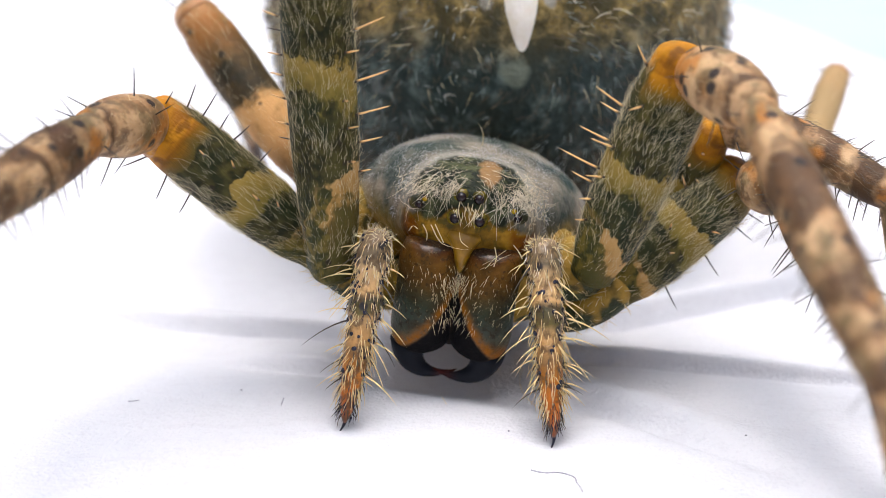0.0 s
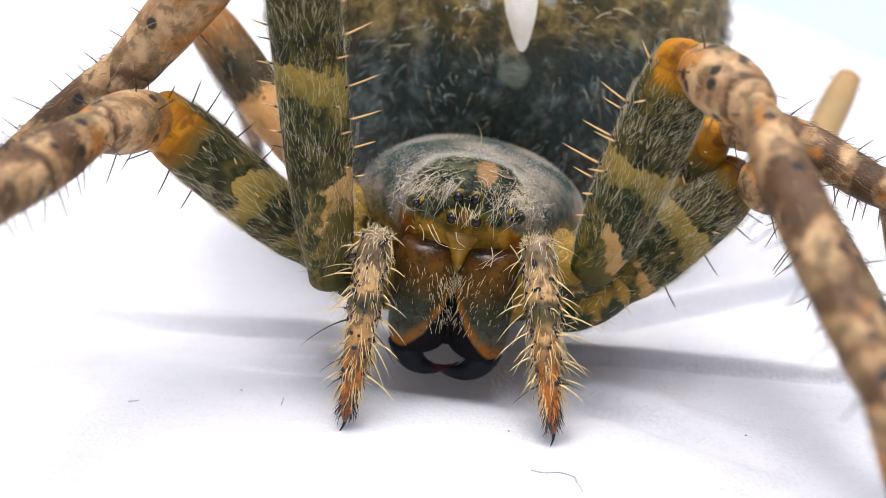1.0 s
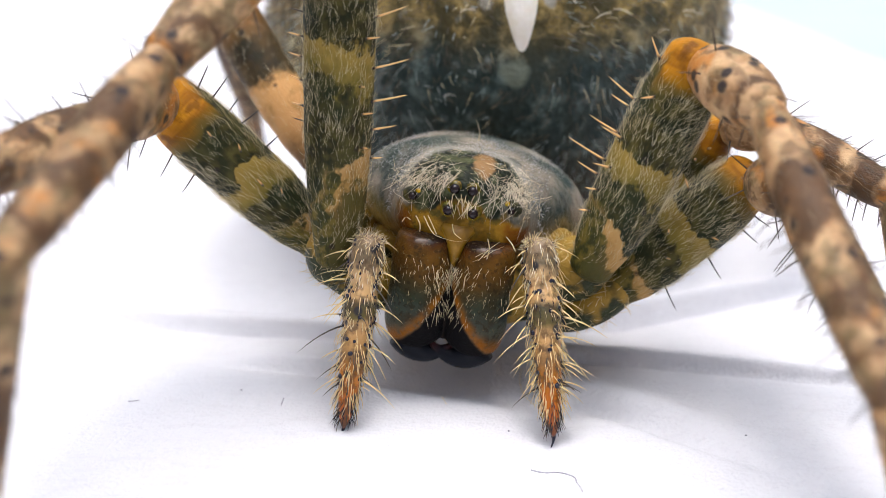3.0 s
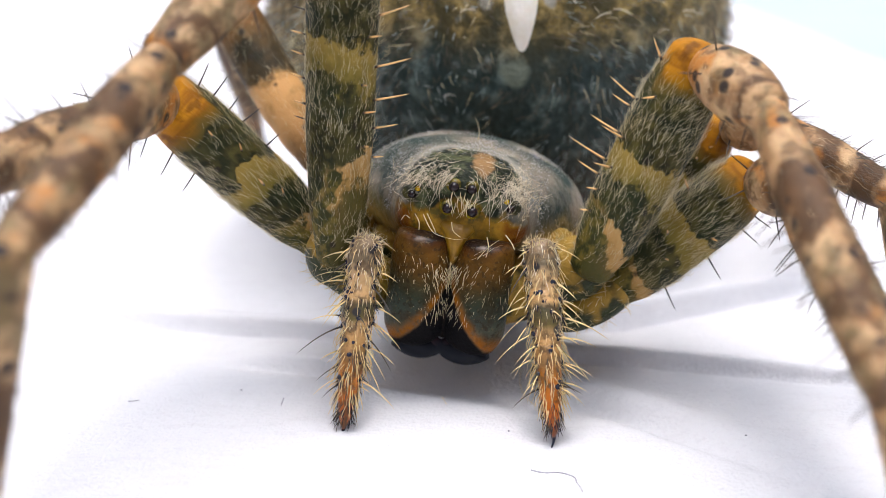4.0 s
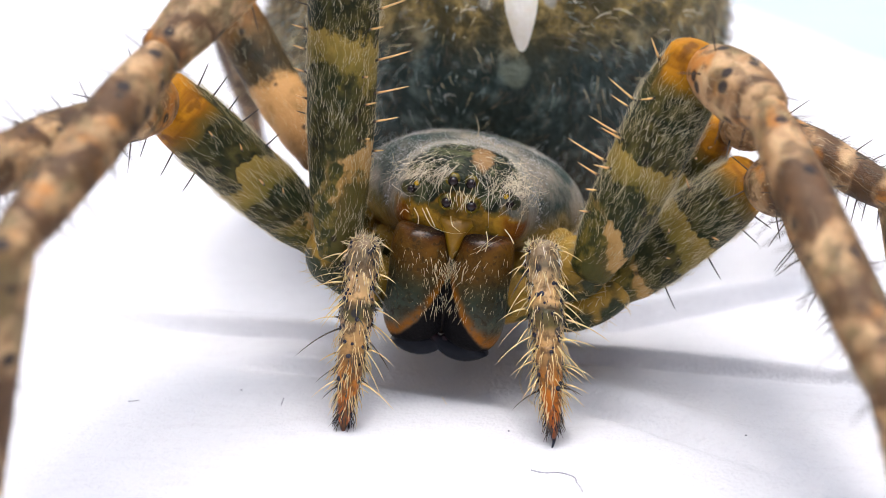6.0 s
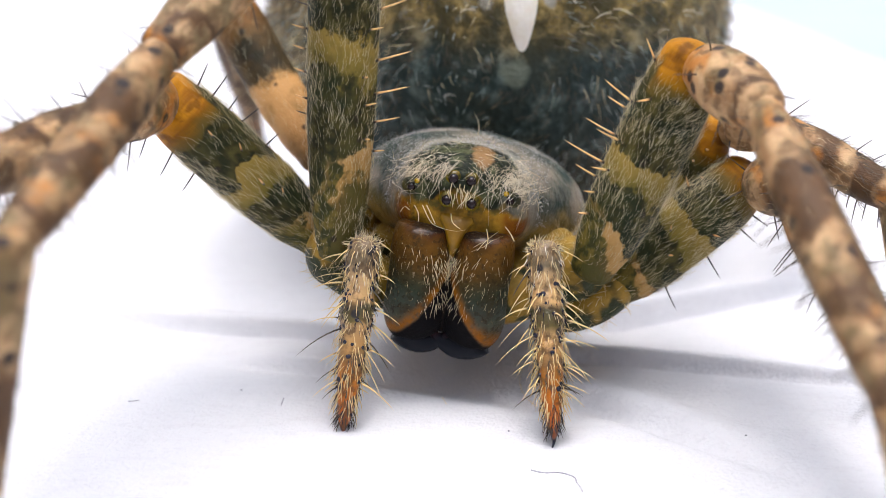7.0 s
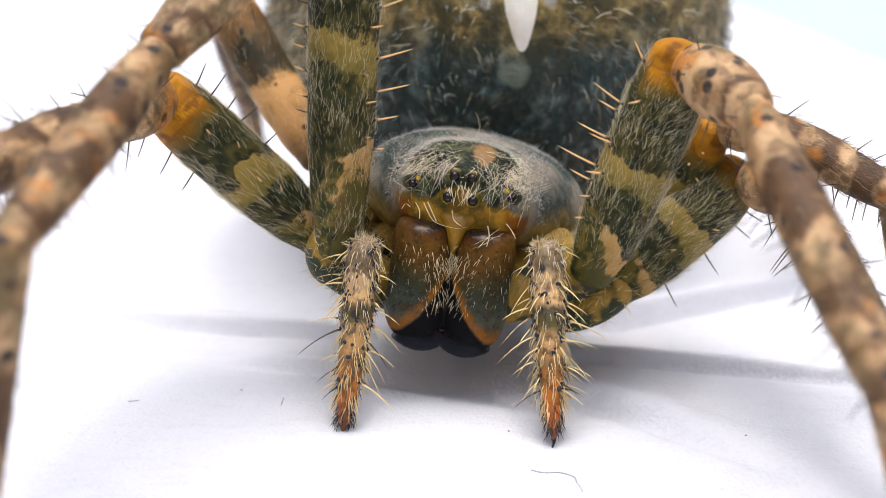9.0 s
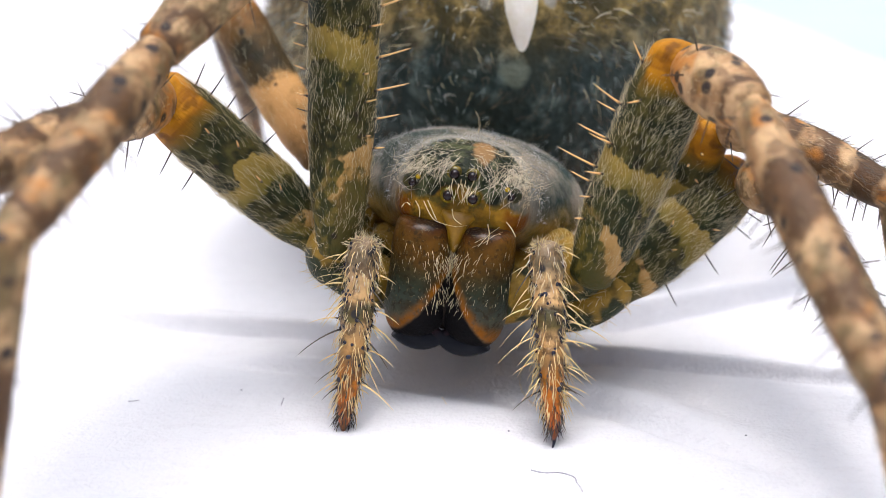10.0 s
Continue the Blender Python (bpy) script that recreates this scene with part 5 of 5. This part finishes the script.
# ---- pedipalps ----
def build_palp(tip, top, rows, seed):
    tip, top = Vector(tip), Vector(top)
    length = (tip - top).length
    r = random.Random(seed)
    prof = [(-0.22, 0.02), (-0.18, 0.18), (-0.05, 0.30), (0.15, 0.34), (0.5, 0.33), (0.75, 0.27), (0.85, 0.28), (1.1, 0.33), (1.5, 0.33), (1.72, 0.27), (1.82, 0.26),
            (2.05, 0.285), (2.5, 0.255), (3.0, 0.205), (3.4, 0.15), (3.65, 0.09), (3.78, 0.03)]
    k = length / 3.95
    prof = [(z * k, w) for z, w in prof]
    g = Geo()
    g.tube(smooth_rows(prof, 3), 24)
    palp = part("pedipalp", g, palp_material("palp_%d" % seed, seed), spider, "bristly cream feeler with a rusty tip touching the paper")
    KEYED.append((palp, [(t, limb_pose(a, tip)) for t, a in rows]))
    placed(palp, limb_pose(rows[0][1], tip))
    # hooked black claw
    g = Geo()
    g.hair((0, 0, 3.58 * k), (-0.10, -0.22, 1), 0.46, 0.06, (0.12, 0.42, 0.0), 8, 8, 0.2)
    part("claw", g, M_claw, palp, "blue-black hooked claw")
    # strong curved bristles at the sides
    h = Geo()
    more = [(r.uniform(0.2, 2.9), r.choice((-1, 1)) * r.uniform(20, 110), r.uniform(0.45, 0.8)) for _ in range(12)]
    for z, phi, ln in more + [(0.1, -100, 0.55), (0.2, 110, 0.6), (0.62, 85, 0.75), (0.7, -80, 0.5), (0.95, 60, 0.6), (1.15, 95, 0.7), (1.3, 75, 0.65), (1.5, 95, 0.6), (1.25, -95, 0.55),
                       (1.55, -100, 0.75), (1.7, 80, 0.85), (1.85, -85, 0.8), (2.0, 100, 0.5), (2.2, 80, 0.6), (2.4, -95, 0.5), (2.5, 85, 0.6), (2.7, -80, 0.5), (2.8, 95, 0.5),
                       (0.85, 110, 0.5), (1.95, 60, 0.6), (2.3, -70, 0.6), (0.0, -70, 0.5), (-0.1, -120, 0.45), (0.05, 80, 0.45), (2.9, -100, 0.45), (1.05, -75, 0.5), (0.4, 100, 0.5), (2.05, -110, 0.6), (2.6, 70, 0.5)]:
        p, out = on_limb(prof, z * k, phi + r.uniform(-35, 35))
        g = Geo()
        g.hair((0, 0, 0), out + Vector((r.uniform(-0.1, 0.6), r.gauss(0, 0.2), r.uniform(-0.15, 0.8))), ln * r.uniform(0.65, 1.3), r.uniform(0.016, 0.026), (0, 0, 0.35), 5, 6, 0.22)
        sp = part("spine", g, M_palp_spine if r.random() < 0.82 else M_spine_dark, palp)
        sp.location = (p - out * 0.02) * MM
        h.ball(p - out * 0.008, r.uniform(0.036, 0.062), 8, 6)
    # black dots scattered over the skin
    for _ in range(34):
        p, out = on_limb(prof, r.uniform(-0.05, 2.4) * k, r.uniform(-180, 180))
        h.ball(p - out * 0.012, r.uniform(0.028, 0.05), 8, 6)
    part("bristle_base", h, M_claw, palp, "black dots and roots of the bristles", "stuff")
    g = Geo()
    for _ in range(110):
        v = Vector((r.gauss(0, 1), r.gauss(0, 1), -abs(r.gauss(0, 0.8)))).normalized()
        g.hair((v.x * 0.29, v.y * 0.29, v.z * 0.2 * k + 0.02), v * 0.8 + Vector((r.gauss(0.1, 0.3), r.gauss(0, 0.4), r.gauss(0.1, 0.5))), r.uniform(0.12, 0.3), 0.011, v * -0.3, 3, 5, 0.3, 0.06, r.uniform(0, 6))
    part("hair", g, M_fuzz, palp, "tuft on the bend of the feeler", "stuff")
    for count, mat, lo, hi, ln in ((110, M_fuzz, -0.2, 1.9, 0.24), (170, M_palp_spine, 1.6, 3.3, 0.46), (125, M_hair_dark, 2.2, 3.6, 0.33), (40, M_claw, 3.1, 3.6, 0.30), (110, M_hair_dark, -0.15, 1.75, 0.16), (90, M_hair_brown, -0.22, 0.35, 0.22), (60, M_claw, 0.9, 1.6, 0.2), (60, M_fuzz_white, -0.2, 0.9, 0.26), (80, M_palp_spine, 0.0, 1.8, 0.38)):
        g = Geo()
        for _ in range(count):
            z, phi = r.uniform(lo, hi) * k, r.uniform(-180, 180)
            p, out = on_limb(prof, z, phi)
            way = out * r.uniform(0.3, 0.9) + Vector((r.gauss(0, 0.15), r.gauss(0, 0.15), 1.0))
            g.hair(p - out * 0.02, way, ln * r.uniform(0.6, 1.3), r.uniform(0.008, 0.014), out * -0.2, 3, 4, 0.3, r.uniform(0, 0.06), r.uniform(0, 6))
        part("hair", g, mat, palp, "short bristles", "stuff")


build_palp((-2.005, -2.065, 0.03), (-1.51, -0.9, 3.72),
           [(0.0, (-1.33, -0.9, 3.69)), (1.0, (-1.33, -0.9, 3.71)), (1.5, (-1.40, -0.9, 3.67)), (2.5, (-1.47, -0.9, 3.61)), (4.0, (-1.53, -0.9, 3.58)), (7.0, (-1.57, -0.9, 3.54)), (10.0, (-1.57, -0.9, 3.53))], 21)
build_palp((2.19, -2.65, 0.03), (1.96, -0.93, 3.53),
           [(0.0, (2.00, -0.93, 3.50)), (0.5, (1.94, -0.93, 3.52)), (1.0, (1.89, -0.93, 3.56)), (2.5, (1.90, -0.93, 3.53)), (5.0, (1.96, -0.93, 3.48)), (7.0, (2.01, -0.93, 3.46)), (8.0, (2.06, -0.93, 3.46)), (10.0, (2.06, -0.93, 3.45))], 22)

# ---- legs ----
make_leg("front_near_one", 1.0, LEFT_FRONT, 1.3, 5200, False, -0.15, 0.185, (0.443, 0.543), lean=1.0, slim=(1.0, 0.90))
make_leg("second_near_one", 1.0, LEFT_SECOND, 2.1, 4400, False, 0.08, 0.16, (0.36, 0.50), -0.65, lean=0.8, slim=(1.0, 1.0))
make_leg("third_one", 0.84, SHIN_SPINES, 3.7, 900, True)
make_leg("front_other", 1.03, RIGHT_FRONT, 4.2, 5000, False, 0.14, 0.21, (0.42, 0.57), 0.55, 0.78, lean=0.5, slim=(1.0, 0.88), gap=0.62)
make_leg("second_other", 1.02, RIGHT_SECOND, 5.5, 3800, False, 0.05, 0.2, (0.42, 0.58), 0.4, 0.62, lean=0.6, gap=0.95)
make_leg("third_other", 0.85, dict(SHIN_SPINES, femur=many(6, 0.7, 0.98, -60, 60, 0.35)), 6.6, 1200, shin=((0.06, 0.14), (0.34, 0.46), (0.70, 0.92)), bare=0.7, gap=0.5)
make_leg("rear_other", 0.56, SHIN_SPINES, 7.1, 300, True, pale=True)


# ---- fibres and specks on the paper ----
def fibre(name, pts, r, label, colour):
    cu = bpy.data.curves.new(name, "CURVE")
    cu.dimensions = "3D"
    cu.bevel_depth = r * MM
    cu.bevel_resolution = 2
    sp = cu.splines.new("NURBS")
    sp.points.add(len(pts) - 1)
    for q, (x, y) in zip(sp.points, pts):
        q.co = (x * MM, y * MM, (height(x, y) + r) * MM, 1)
    sp.use_endpoint_u = True
    tmp = new(name, cu)
    dg = bpy.context.evaluated_depsgraph_get()
    me = bpy.data.meshes.new_from_object(tmp.evaluated_get(dg))
    bpy.data.objects.remove(tmp)
    me.materials.clear()
    me.materials.append(colour)
    return tagged(new(name, me), label, "fibre")


M_fibre = simple("grey_fibre", (0.10, 0.10, 0.14), (0.2, 0.2, 0.25), 3, 0.6, 0.0)
fibre("fibre", [(1.67, -3.60), (1.8, -3.68), (1.95, -3.73), (2.1, -3.68), (2.25, -3.69), (2.42, -3.80), (2.52, -3.92), (2.46, -4.05), (2.56, -4.2), (2.57, -4.44)], 0.010, "thin curled grey fibre lying on the paper", M_fibre)
fibre("fibre", [(-3.37, -0.95), (-3.36, -0.8), (-3.355, -0.62)], 0.009, "tiny straight grey fibre on the paper", M_fibre)
fibre("fibre", [(1.75, 1.2), (1.66, 0.66), (1.70, 0.09), (1.83, -0.24), (1.98, -0.5)], 0.007, "fine tan thread lying beside the feeler", M_fuzz)
fibre("fibre", [(-0.02, -0.4), (0.01, -0.6), (0.07, -0.82)], 0.010, "tiny pale fibre in the shadow", M_fuzz_white)
fibre("fibre", [(-6.6, -0.75), (-6.5, -0.75), (-6.38, -0.70)], 0.007, "tiny straight grey fibre on the paper", M_fibre)
for x, y in ((1.32, -1.99), (-4.3, -0.2), (6.0, -2.4)):
    g = Geo()
    g.ball((0, 0, 0), (0.024, 0.022, 0.015), 8, 6)
    speck = tagged(new("speck", mesh_of("speck", g, M_fibre)), "tiny dark speck of dust on the paper", "speck", "specks on the paper")
    speck.location = (x * MM, y * MM, (height(x, y) + 0.012) * MM)


def motions():
    for ob, rows in KEYED:
        walk(ob, [(t, HOME @ m) for t, m in rows])
    for ob, rows in FANGS:
        walk(ob, rows)


motions()
